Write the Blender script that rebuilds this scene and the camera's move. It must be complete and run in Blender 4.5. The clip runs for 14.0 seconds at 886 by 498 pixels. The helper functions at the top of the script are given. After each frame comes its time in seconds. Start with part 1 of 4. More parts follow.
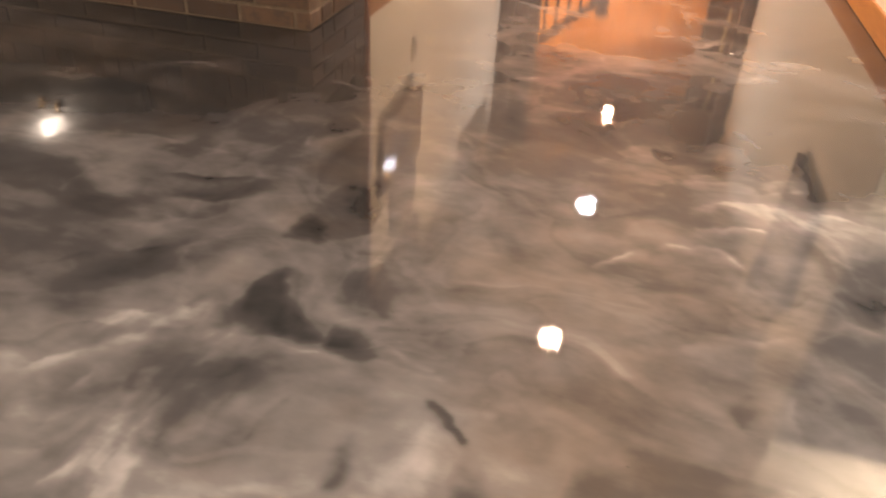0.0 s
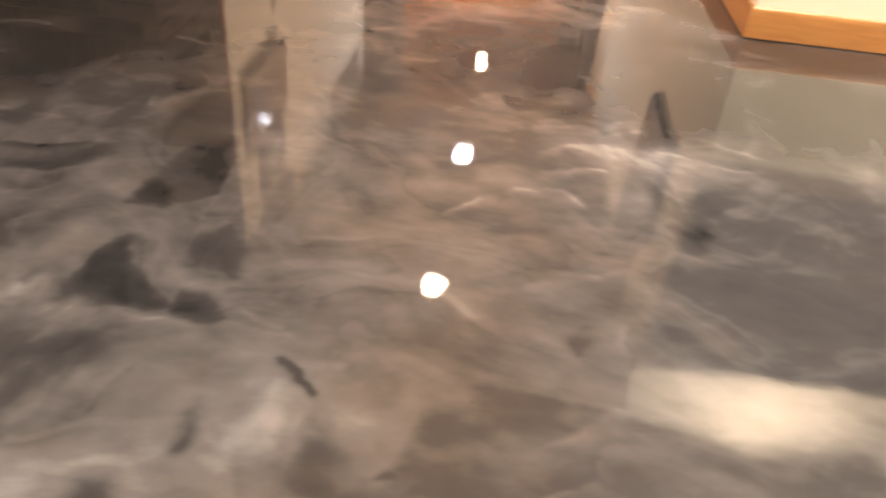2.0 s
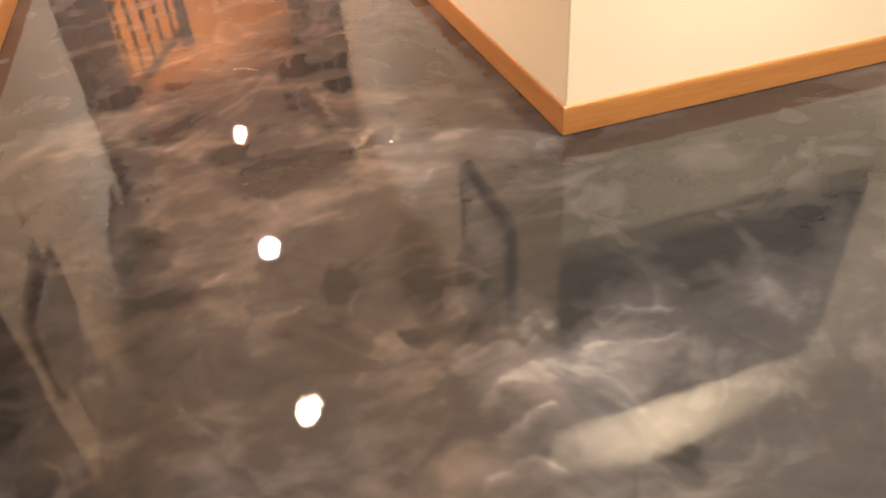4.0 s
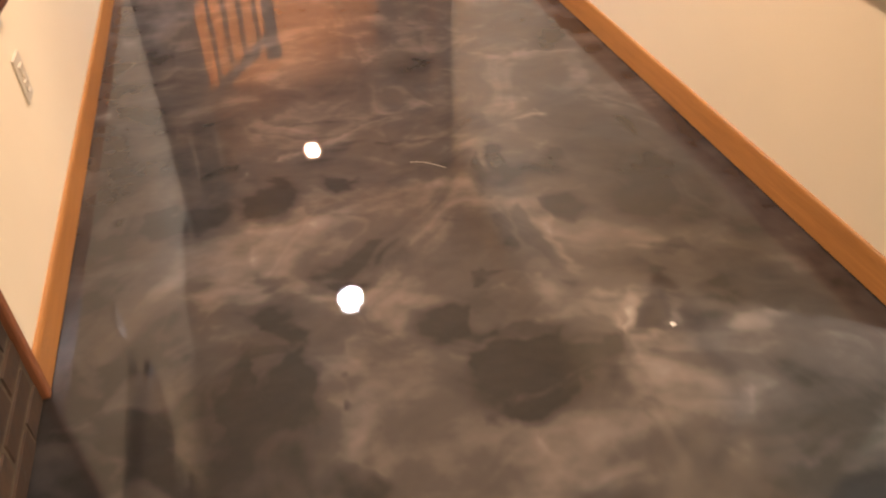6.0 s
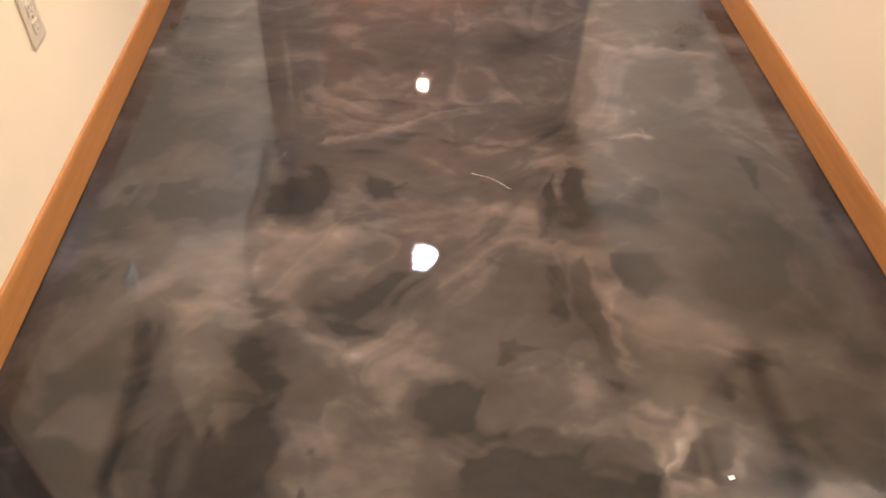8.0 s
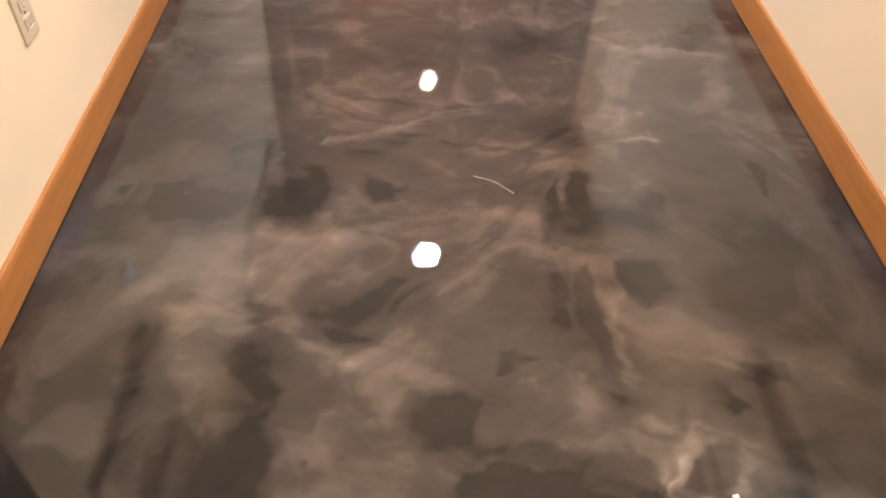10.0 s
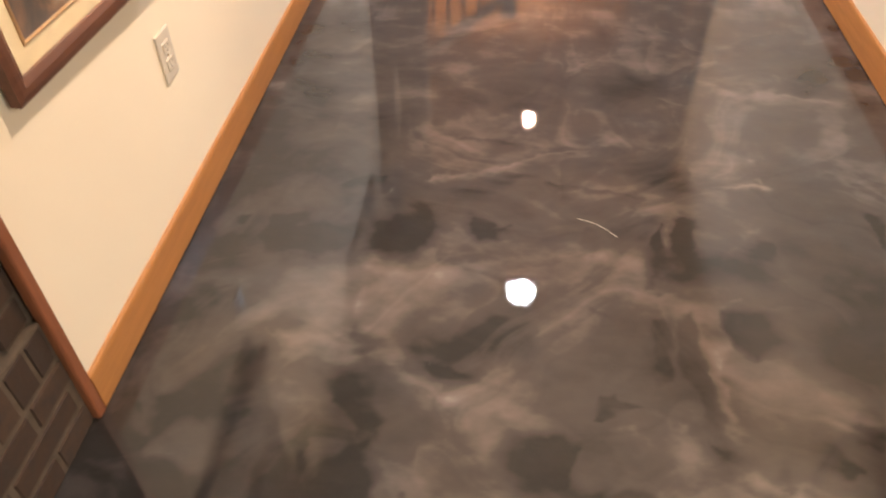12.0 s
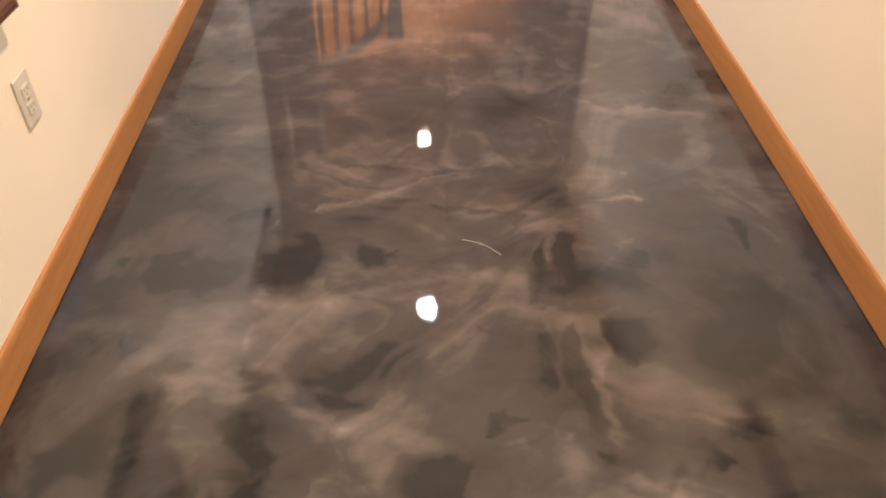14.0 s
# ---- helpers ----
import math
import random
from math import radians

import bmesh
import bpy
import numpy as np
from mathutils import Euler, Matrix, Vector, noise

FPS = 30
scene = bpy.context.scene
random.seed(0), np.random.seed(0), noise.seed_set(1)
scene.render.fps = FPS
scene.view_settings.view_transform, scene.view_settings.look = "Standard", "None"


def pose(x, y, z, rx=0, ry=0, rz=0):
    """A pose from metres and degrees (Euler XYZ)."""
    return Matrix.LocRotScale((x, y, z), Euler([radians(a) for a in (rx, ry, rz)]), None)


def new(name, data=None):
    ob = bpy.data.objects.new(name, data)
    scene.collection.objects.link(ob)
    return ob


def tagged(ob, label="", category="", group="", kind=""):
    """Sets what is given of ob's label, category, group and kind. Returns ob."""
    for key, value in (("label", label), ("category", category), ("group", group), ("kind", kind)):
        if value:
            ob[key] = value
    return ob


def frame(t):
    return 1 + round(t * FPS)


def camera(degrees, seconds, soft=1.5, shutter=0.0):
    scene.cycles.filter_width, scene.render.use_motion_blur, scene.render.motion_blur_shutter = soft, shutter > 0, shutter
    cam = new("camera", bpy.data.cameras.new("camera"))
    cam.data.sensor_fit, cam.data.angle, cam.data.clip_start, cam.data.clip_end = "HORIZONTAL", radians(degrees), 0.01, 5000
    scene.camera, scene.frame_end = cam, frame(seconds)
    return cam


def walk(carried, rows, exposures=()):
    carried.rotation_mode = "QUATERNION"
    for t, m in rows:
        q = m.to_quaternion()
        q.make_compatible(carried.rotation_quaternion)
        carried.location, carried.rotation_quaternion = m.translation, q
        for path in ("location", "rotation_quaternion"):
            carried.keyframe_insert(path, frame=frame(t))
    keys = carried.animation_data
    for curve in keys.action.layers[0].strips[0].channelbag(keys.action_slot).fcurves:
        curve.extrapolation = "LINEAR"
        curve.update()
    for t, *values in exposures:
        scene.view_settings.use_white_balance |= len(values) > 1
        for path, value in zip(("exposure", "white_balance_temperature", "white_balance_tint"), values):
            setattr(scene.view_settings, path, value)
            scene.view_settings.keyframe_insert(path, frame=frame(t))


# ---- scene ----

W = 1.902          # width of the hall
YC = -0.382        # where the hall's right wall turns the corner
H = 2.10           # ceiling height
END_L, END_R = 2.88, 3.45

# ---------------------------------------------------------------- camera
cam = camera(61.4, 14.0, soft=2.0, shutter=0.6)
PATH = [
    (0.0, pose(1.059, -2.840, 0.800, 56.40, -2.82, 15.57)),
    (0.5, pose(1.105, -2.837, 0.793, 55.24, -3.65, 14.69)),
    (1.0, pose(1.101, -2.839, 0.787, 54.90, -2.81, 14.17)),
    (1.5, pose(1.102, -2.838, 0.788, 54.63, -2.93, 13.40)),
    (2.0, pose(1.137, -2.840, 0.814, 53.33, -4.57, 6.74)),
    (2.2, pose(1.168, -2.872, 0.851, 52.39, -4.44, 4.85)),
    (4.3, pose(0.791, -2.183, 1.204, 52.30, 3.98, -21.51)),
    (4.5, pose(0.704, -2.121, 1.209, 52.08, 4.12, -23.26)),
    (5.0, pose(0.645, -1.896, 1.282, 53.60, 7.03, -31.27)),
    (5.5, pose(0.608, -1.523, 1.271, 55.53, 3.83, -22.72)),
    (6.0, pose(0.534, -1.230, 1.234, 50.74, 0.18, -15.69)),
    (6.5, pose(0.544, -1.038, 1.241, 55.11, -0.52, -10.85)),
    (7.0, pose(0.702, -0.881, 1.223, 50.81, -4.81, -4.00)),
    (7.5, pose(0.770, -0.836, 1.226, 46.33, -3.22, -0.95)),
    (8.0, pose(0.779, -0.817, 1.229, 44.38, -2.60, -1.80)),
    (8.2, pose(0.778, -0.821, 1.221, 44.23, -2.66, -2.14)),
    (10.3, pose(0.800, -0.768, 1.220, 43.83, -2.69, -0.90)),
    (10.5, pose(0.817, -0.800, 1.230, 44.93, -1.95, -1.05)),
    (11.0, pose(0.815, -0.792, 1.227, 46.07, -0.57, -0.40)),
    (11.5, pose(0.799, -0.791, 1.233, 45.63, -0.42, 0.82)),
    (12.0, pose(0.763, -0.784, 1.247, 46.30, 0.25, 5.68)),
    (12.5, pose(0.758, -0.783, 1.268, 47.26, 1.22, 5.88)),
    (13.0, pose(0.796, -0.782, 1.279, 47.77, -1.74, -0.04)),
    (13.5, pose(0.814, -0.783, 1.283, 47.41, -2.39, -1.56)),
    (14.0, pose(0.825, -0.783, 1.279, 47.66, -1.47, -1.86)),
]
walk(cam, PATH, [(0.0, 0.22, 6650, 14), (2.2, 0.20, 6350, 11), (4.3, -0.20, 6500, 11), (5.5, -0.38, 6650, 12), (6.5, -0.32, 6050, 6), (7.5, -0.25, 5680, 4), (11.5, -0.27, 5700, 4), (14.0, -0.37, 5680, 4)])

# ---------------------------------------------------------------- world and lamps
world = bpy.data.worlds.new("world")
scene.world = world
world.use_nodes = True
world.node_tree.nodes["Background"].inputs[0].default_value = (0.02, 0.02, 0.025, 1)
world.node_tree.nodes["Background"].inputs[1].default_value = 0.1

WARM = (1.0, 0.645, 0.41)
COOL = (0.95, 0.94, 1.0)
SOFT = (1.0, 0.83, 0.66)
AMBER = (1.0, 0.60, 0.21)
# x, y, power, colour, radius of each recessed downlight
LIGHTS = [
    (0.900, 0.685, 46, WARM, 0.054),
    (0.915, 2.360, 40, COOL, 0.054),
    (0.925, 4.250, 40, WARM, 0.036),
    (2.520, -0.830, 82, SOFT, 0.054),
    (-3.750, -2.350, 130, SOFT, 0.054),
    # the last three are assumed, unseen fill lamps that brighten the room
    (4.700, -3.900, 120, SOFT, 0.054),
    (-1.500, -4.300, 190, SOFT, 0.054),
    (1.500, -4.700, 160, SOFT, 0.054),
]
for x, y, power, colour, radius in LIGHTS:
    lamp = bpy.data.lights.new("downlight_lamp", "AREA")
    lamp.shape, lamp.size, lamp.energy, lamp.color = "DISK", 2 * radius - 0.004, power, colour
    lamp.spread = radians(150)
    ob = new("downlight_lamp", lamp)
    ob.location = (x, y, H - 0.012)

# unseen lamp assumed high in the stair shaft, for the orange glow below
lamp = bpy.data.lights.new("stair_lamp", "AREA")
lamp.shape, lamp.size, lamp.energy, lamp.color = "DISK", 0.14, 1250, AMBER
new("stair_lamp", lamp).location = (-2.10, 4.20, 3.05)

# ---------------------------------------------------------------- materials


def material(name):
    m = bpy.data.materials.new(name)
    m.use_nodes = True
    nt = m.node_tree
    return m, nt, nt.nodes["Principled BSDF"]


def mapped(nt, scale=(1, 1, 1)):
    g = nt.nodes.new("ShaderNodeNewGeometry")
    v = nt.nodes.new("ShaderNodeVectorMath")
    v.operation = "MULTIPLY"
    v.inputs[1].default_value = scale
    nt.links.new(g.outputs["Position"], v.inputs[0])
    return v.outputs[0]


def noise_node(nt, vec, scale, detail=4, rough=0.55, distortion=0.0):
    n = nt.nodes.new("ShaderNodeTexNoise")
    n.inputs["Scale"].default_value, n.inputs["Detail"].default_value = scale, detail
    n.inputs["Roughness"].default_value, n.inputs["Distortion"].default_value = rough, distortion
    nt.links.new(vec, n.inputs["Vector"])
    return n.outputs["Fac"]


def ramp(nt, fac, *stops):
    r = nt.nodes.new("ShaderNodeValToRGB")
    while len(r.color_ramp.elements) < len(stops):
        r.color_ramp.elements.new(0.5)
    for e, (p, c) in zip(r.color_ramp.elements, stops):
        e.position, e.color = p, (*c, 1)
    nt.links.new(fac, r.inputs[0])
    return r.outputs[0]


def mix(nt, a, b, fac, blend="MIX"):
    n = nt.nodes.new("ShaderNodeMix")
    n.data_type, n.blend_type = "RGBA", blend
    for sock, v in ((n.inputs[6], a), (n.inputs[7], b), (n.inputs[0], fac)):
        if hasattr(v, "node"):
            nt.links.new(v, sock)
        else:
            sock.default_value = (*v, 1) if isinstance(v, tuple) else v
    return n.outputs[2]


def bump(nt, bsdf, height, strength, distance, slot="Normal"):
    b = nt.nodes.new("ShaderNodeBump")
    b.inputs["Strength"].default_value, b.inputs["Distance"].default_value = strength, distance
    nt.links.new(height, b.inputs["Height"])
    nt.links.new(b.outputs[0], bsdf.inputs[slot])


def painted(name, base, rough=0.75, vary=0.06, texture=0.25):
    m, nt, b = material(name)
    vec = mapped(nt)
    big = noise_node(nt, vec, 1.3, 3)
    c = ramp(nt, big, (0.3, tuple(v * (1 - vary) for v in base)), (0.7, base))
    nt.links.new(c, b.inputs["Base Color"])
    b.inputs["Roughness"].default_value = rough
    bump(nt, b, noise_node(nt, vec, 220, 2), texture, 0.0006)
    return m


def wooden(name, dark, light, along="y", rough=0.48, grain=1.0):
    m, nt, b = material(name)
    s = {"x": (3, 40, 40), "y": (40, 3, 40), "z": (40, 40, 3)}[along]
    fine = noise_node(nt, mapped(nt, s), 2.2 * grain, 5, 0.6, 0.6)
    broad = noise_node(nt, mapped(nt, tuple(0.12 * v for v in s)), 2.0, 3)
    c = ramp(nt, fine, (0.28, dark), (0.72, light))
    c = mix(nt, c, ramp(nt, broad, (0.3, dark), (0.8, light)), 0.45)
    nt.links.new(c, b.inputs["Base Color"])
    b.inputs["Roughness"].default_value = rough
    b.inputs["Coat Weight"].default_value, b.inputs["Coat Roughness"].default_value = 0.08, 0.3
    bump(nt, b, fine, 0.15, 0.0008)
    return m


def plain(name, base, rough=0.5, metal=0.0, speck=0.1, spec=0.5):
    m, nt, b = material(name)
    b.inputs["Specular IOR Level"].default_value = spec
    n = noise_node(nt, mapped(nt), 35, 4)
    c = ramp(nt, n, (0.3, tuple(v * (1 - speck) for v in base)), (0.7, base))
    nt.links.new(c, b.inputs["Base Color"])
    b.inputs["Roughness"].default_value, b.inputs["Metallic"].default_value = rough, metal
    return m


def glowing(name, colour, strength):
    m, nt, b = material(name)
    b.inputs["Base Color"].default_value = (0.8, 0.8, 0.8, 1)
    b.inputs["Emission Color"].default_value = (*colour, 1)
    b.inputs["Emission Strength"].default_value = strength
    return m


def epoxy():
    """Poured metallic resin: marbled pigment under a clear, slightly wavy gloss coat."""
    m, nt, b = material("metallic_epoxy")
    a = nt.nodes.new("ShaderNodeAttribute")
    a.attribute_name = "marble"
    sep = nt.nodes.new("ShaderNodeSeparateColor")
    nt.links.new(a.outputs["Color"], sep.inputs[0])
    vec = mapped(nt)
    # feathered wisps at two scales, drawn out across the hall
    drift = mapped(nt, (0.7, 1.25, 1.0))
    broad = noise_node(nt, drift, 6.0, 8, 0.60, 0.35)
    fine = noise_node(nt, drift, 21, 6, 0.66, 0.3)
    add = nt.nodes.new("ShaderNodeMath")
    add.operation = "MULTIPLY_ADD"
    nt.links.new(broad, add.inputs[0])
    add.inputs[1].default_value = 0.20
    nt.links.new(sep.outputs[0], add.inputs[2])
    add2 = nt.nodes.new("ShaderNodeMath")
    add2.operation = "MULTIPLY_ADD"
    nt.links.new(fine, add2.inputs[0])
    add2.inputs[1].default_value = 0.13
    nt.links.new(add.outputs[0], add2.inputs[2])
    tone = nt.nodes.new("ShaderNodeMath")
    tone.operation = "SUBTRACT"
    nt.links.new(add2.outputs[0], tone.inputs[0])
    tone.inputs[1].default_value = 0.165
    grey = ramp(nt, tone.outputs[0], (0.0, (0.0135, 0.0145, 0.0165)), (0.35, (0.047, 0.046, 0.049)),
                (0.6, (0.124, 0.119, 0.122)), (1.0, (0.40, 0.385, 0.385)))
    brown = ramp(nt, tone.outputs[0], (0.0, (0.018, 0.015, 0.0135)), (0.35, (0.060, 0.049, 0.042)),
                 (0.6, (0.148, 0.119, 0.101)), (1.0, (0.43, 0.38, 0.34)))
    c = mix(nt, grey, brown, sep.outputs[1])
    speck = nt.nodes.new("ShaderNodeTexVoronoi")
    speck.inputs["Scale"].default_value = 14
    nt.links.new(vec, speck.inputs["Vector"])
    dots = ramp(nt, speck.outputs["Distance"], (0.0, (1, 1, 1)), (0.035, (0, 0, 0)))
    c = mix(nt, c, (0.03, 0.025, 0.02), dots)
    nt.links.new(c, b.inputs["Base Color"])
    b.inputs["Metallic"].default_value = 0.0
    b.inputs["Specular IOR Level"].default_value = 0.12
    b.inputs["Roughness"].default_value = 0.6
    b.inputs["Coat Weight"].default_value = 1.0
    b.inputs["Coat IOR"].default_value = 1.62
    b.inputs["Coat Roughness"].default_value = 0.010
    wave = noise_node(nt, vec, 5.5, 3, 0.5, 0.4)
    ripple = noise_node(nt, vec, 90, 4, 0.72)
    both = nt.nodes.new("ShaderNodeMath")
    both.operation = "MULTIPLY_ADD"
    nt.links.new(ripple, both.inputs[0])
    both.inputs[1].default_value = 0.06
    nt.links.new(wave, both.inputs[2])
    bump(nt, b, both.outputs[0], 0.20, 0.004, "Coat Normal")
    return m


MAT_FLOOR = epoxy()
MAT_WALL = painted("cream_wall_paint", (0.81, 0.725, 0.57))
MAT_CEIL = painted("ceiling_paint", (0.78, 0.75, 0.70), 0.9, 0.05, 0.6)
MAT_OAK_Y = wooden("honey_oak_y", (0.31, 0.130, 0.032), (0.50, 0.230, 0.066), "y")
MAT_OAK_X = wooden("honey_oak_x", (0.31, 0.130, 0.032), (0.50, 0.230, 0.066), "x")
MAT_TRIM = wooden("reddish_trim", (0.16, 0.052, 0.022), (0.30, 0.11, 0.045), "z")
MAT_DARKWOOD = wooden("dark_walnut", (0.030, 0.016, 0.010), (0.085, 0.045, 0.026), "z")
MAT_FRAME = wooden("frame_brown", (0.07, 0.026, 0.014), (0.17, 0.07, 0.035), "y")
MAT_FRAME_DARK = wooden("frame_dark", (0.035, 0.015, 0.010), (0.09, 0.04, 0.024), "y")
MAT_PINE = wooden("orange_pine", (0.42, 0.17, 0.04), (0.62, 0.29, 0.08), "z")
MAT_GAP = plain("gap_shade", (0.02, 0.016, 0.013), 0.8)
MAT_MAT = plain("linen_mat", (0.55, 0.45, 0.27), 0.9, 0, 0.12)
MAT_MAT_PALE = plain("pale_mat", (0.62, 0.57, 0.42), 0.9, 0, 0.1)
MAT_GOLD = plain("gilt_fillet", (0.35, 0.20, 0.07), 0.4, 0.6)
MAT_PLATE = plain("almond_plastic", (0.62, 0.565, 0.47), 0.35, 0, 0.04)
MAT_SLOT = plain("slot_dark", (0.30, 0.27, 0.22), 0.6)
MAT_BLACK = plain("black_gloss", (0.006, 0.006, 0.007), 0.12, 0, 0.1)
MAT_SCREEN = plain("matte_screen", (0.004, 0.004, 0.005), 0.5, 0, 0.1, 0.05)
MAT_BEZEL = plain("black_bezel", (0.006, 0.006, 0.007), 0.55, 0, 0.1, 0.1)
MAT_MORTAR = plain("mortar", (0.115, 0.085, 0.058), 0.95, 0, 0.4)
MAT_BRASS = plain("aged_brass", (0.30, 0.19, 0.07), 0.35, 0.9)
MAT_SOOT = plain("soot", (0.012, 0.010, 0.009), 0.95)
MAT_WHITE = plain("white_trim_ring", (0.78, 0.76, 0.72), 0.5, 0, 0.04)


def brick_material():
    m, nt, b = material("dark_brown_brick")
    info = nt.nodes.new("ShaderNodeObjectInfo")
    vec = mapped(nt)
    n = noise_node(nt, vec, 28, 6, 0.65)
    c = ramp(nt, info.outputs["Random"], (0.0, (0.030, 0.016, 0.009)), (0.5, (0.050, 0.027, 0.015)), (1.0, (0.080, 0.046, 0.027)))
    c = mix(nt, c, (0.03, 0.022, 0.018), ramp(nt, n, (0.42, (0, 0, 0)), (0.7, (0.8, 0.8, 0.8))))
    pale = noise_node(nt, vec, 7, 5, 0.7)
    c = mix(nt, c, (0.20, 0.16, 0.12), ramp(nt, pale, (0.60, (0, 0, 0)), (0.78, (0.5, 0.5, 0.5))))
    nt.links.new(c, b.inputs["Base Color"])
    b.inputs["Roughness"].default_value = 0.85
    bump(nt, b, n, 0.6, 0.004)
    return m


MAT_BRICK = brick_material()


def art_material(name, stops, scale):
    m, nt, b = material(name)
    n = noise_node(nt, mapped(nt, (1, 1, 1.4)), scale, 7, 0.62, 1.0)
    nt.links.new(ramp(nt, n, *stops), b.inputs["Base Color"])
    b.inputs["Roughness"].default_value = 0.6
    return m


MAT_ART_WOODS = art_material("art_autumn", ((0.30, (0.014, 0.012, 0.010)), (0.50, (0.045, 0.028, 0.018)), (0.64, (0.13, 0.07, 0.035)), (0.80, (0.20, 0.17, 0.13))), 11)
MAT_ART_GREY = art_material("art_grey", ((0.25, (0.05, 0.05, 0.05)), (0.5, (0.20, 0.18, 0.15)), (0.75, (0.40, 0.37, 0.30))), 9)
MAT_ART_PALE = art_material("art_pale", ((0.25, (0.20, 0.17, 0.13)), (0.5, (0.40, 0.35, 0.28)), (0.75, (0.56, 0.50, 0.41))), 6)
MAT_ART_DARK = art_material("art_dark", ((0.25, (0.012, 0.012, 0.012)), (0.5, (0.05, 0.035, 0.025)), (0.8, (0.16, 0.10, 0.06))), 7)


def glass_material():
    m, nt, b = material("picture_glass")
    b.inputs["Base Color"].default_value = (1, 1, 1, 1)
    b.inputs["Transmission Weight"].default_value = 1.0
    b.inputs["Roughness"].default_value = 0.0
    b.inputs["IOR"].default_value = 1.5
    return m


MAT_GLASS = glass_material()

# ---------------------------------------------------------------- mesh helpers


def finish(name, bm, mat, parent=None, label="", smooth=False):
    me = bpy.data.meshes.new(name)
    bm.to_mesh(me)
    bm.free()
    for mm in mat if isinstance(mat, (list, tuple)) else [mat]:
        me.materials.append(mm)
    if smooth:
        for p in me.polygons:
            p.use_smooth = True
    ob = new(name, me)
    if parent:
        ob.parent = parent
    if label:
        ob["label"] = label
    return ob


def part(name, bm, mat, parent, label="", smooth=False):
    return finish(name, bm, mat, parent, label, smooth)


def add_box(bm, x0, x1, y0, y1, z0, z1, bevel=0.0, segs=2):
    t = bmesh.new()
    bmesh.ops.create_cube(t, size=1)
    for v in t.verts:
        v.co = Vector((x0 + (v.co.x + 0.5) * (x1 - x0), y0 + (v.co.y + 0.5) * (y1 - y0), z0 + (v.co.z + 0.5) * (z1 - z0)))
    if bevel:
        bmesh.ops.bevel(t, geom=t.edges[:], offset=bevel, segments=segs, affect="EDGES", profile=0.5)
    me = bpy.data.meshes.new("tmp")
    t.to_mesh(me)
    t.free()
    bm.from_mesh(me)
    bpy.data.meshes.remove(me)
    return bm


def box(x0, x1, y0, y1, z0, z1, bevel=0.0, segs=2):
    return add_box(bmesh.new(), x0, x1, y0, y1, z0, z1, bevel, segs)


def add_cyl(bm, x, y, z0, z1, r0, r1=None, n=16):
    t = bmesh.new()
    bmesh.ops.create_cone(t, cap_ends=True, segments=n, radius1=r0, radius2=r0 if r1 is None else r1, depth=z1 - z0)
    bmesh.ops.translate(t, verts=t.verts, vec=(x, y, (z0 + z1) / 2))
    me = bpy.data.meshes.new("tmp")
    t.to_mesh(me)
    t.free()
    bm.from_mesh(me)
    bpy.data.meshes.remove(me)
    return bm


def lathe(profile, n=20):
    """Turn (radius, z) pairs round the z axis."""
    bm = bmesh.new()
    rings = []
    for r, z in profile:
        rings.append([bm.verts.new((r * math.cos(2 * math.pi * i / n), r * math.sin(2 * math.pi * i / n), z)) for i in range(n)])
    for a, b in zip(rings, rings[1:]):
        for i in range(n):
            bm.faces.new((a[i], a[(i + 1) % n], b[(i + 1) % n], b[i]))
    return bm


def sweep(profile, path):
    """Carry a closed (out, z) profile along a flat polyline; out is to the right of the way, corners mitred."""
    bm = bmesh.new()
    pts = [Vector(p) for p in path]
    rings = []
    for i, p in enumerate(pts):
        d0 = (pts[i] - pts[i - 1]).normalized() if i else None
        d1 = (pts[i + 1] - pts[i]).normalized() if i + 1 < len(pts) else None
        d0, d1 = d0 or d1, d1 or d0
        n0, n1 = Vector((d0.y, -d0.x)), Vector((d1.y, -d1.x))
        m = (n0 + n1).normalized()
        m = m / max(0.3, m.dot(n0))
        rings.append([bm.verts.new((p.x + m.x * o, p.y + m.y * o, z)) for o, z in profile])
    k = len(profile)
    for a, b in zip(rings, rings[1:]):
        for i in range(k):
            bm.faces.new((a[i], a[(i + 1) % k], b[(i + 1) % k], b[i]))
    bm.faces.new(rings[0][::-1])
    bm.faces.new(rings[-1])
    bmesh.ops.recalc_face_normals(bm, faces=bm.faces)
    return bm


def setting(ob, label):
    return tagged(ob, label, kind="structure")


# ---------------------------------------------------------------- floor


TABLE = np.random.RandomState(5).rand(256, 256)


def lattice(x, y, seed):
    return TABLE[(x.astype(int) + seed * 37) % 256, (y.astype(int) + seed * 91) % 256]


def smooth_noise(x, y, seed):
    xi, yi = np.floor(x), np.floor(y)
    u, v = x - xi, y - yi
    u, v = u * u * u * (u * (u * 6 - 15) + 10), v * v * v * (v * (v * 6 - 15) + 10)
    a, b = lattice(xi, yi, seed), lattice(xi + 1, yi, seed)
    c, d = lattice(xi, yi + 1, seed), lattice(xi + 1, yi + 1, seed)
    return (a + (b - a) * u) * (1 - v) + (c + (d - c) * u) * v


def fbm(x, y, seed, octaves=4):
    total, amp, norm = 0, 1.0, 0
    for i in range(octaves):
        total = total + amp * smooth_noise(x * 2 ** i + 17.3 * i, y * 2 ** i - 9.1 * i, seed + i)
        norm += amp
        amp *= 0.5
    return total / norm


POOLS, STREAKS = [], []


def pool(tone, soft, *corners):
    """A patch of darker (below 0) or paler pigment, or of painted shade or reflection, with a partly crisp, partly
    washed-out edge.
    """
    POOLS.append((tone, soft, corners))


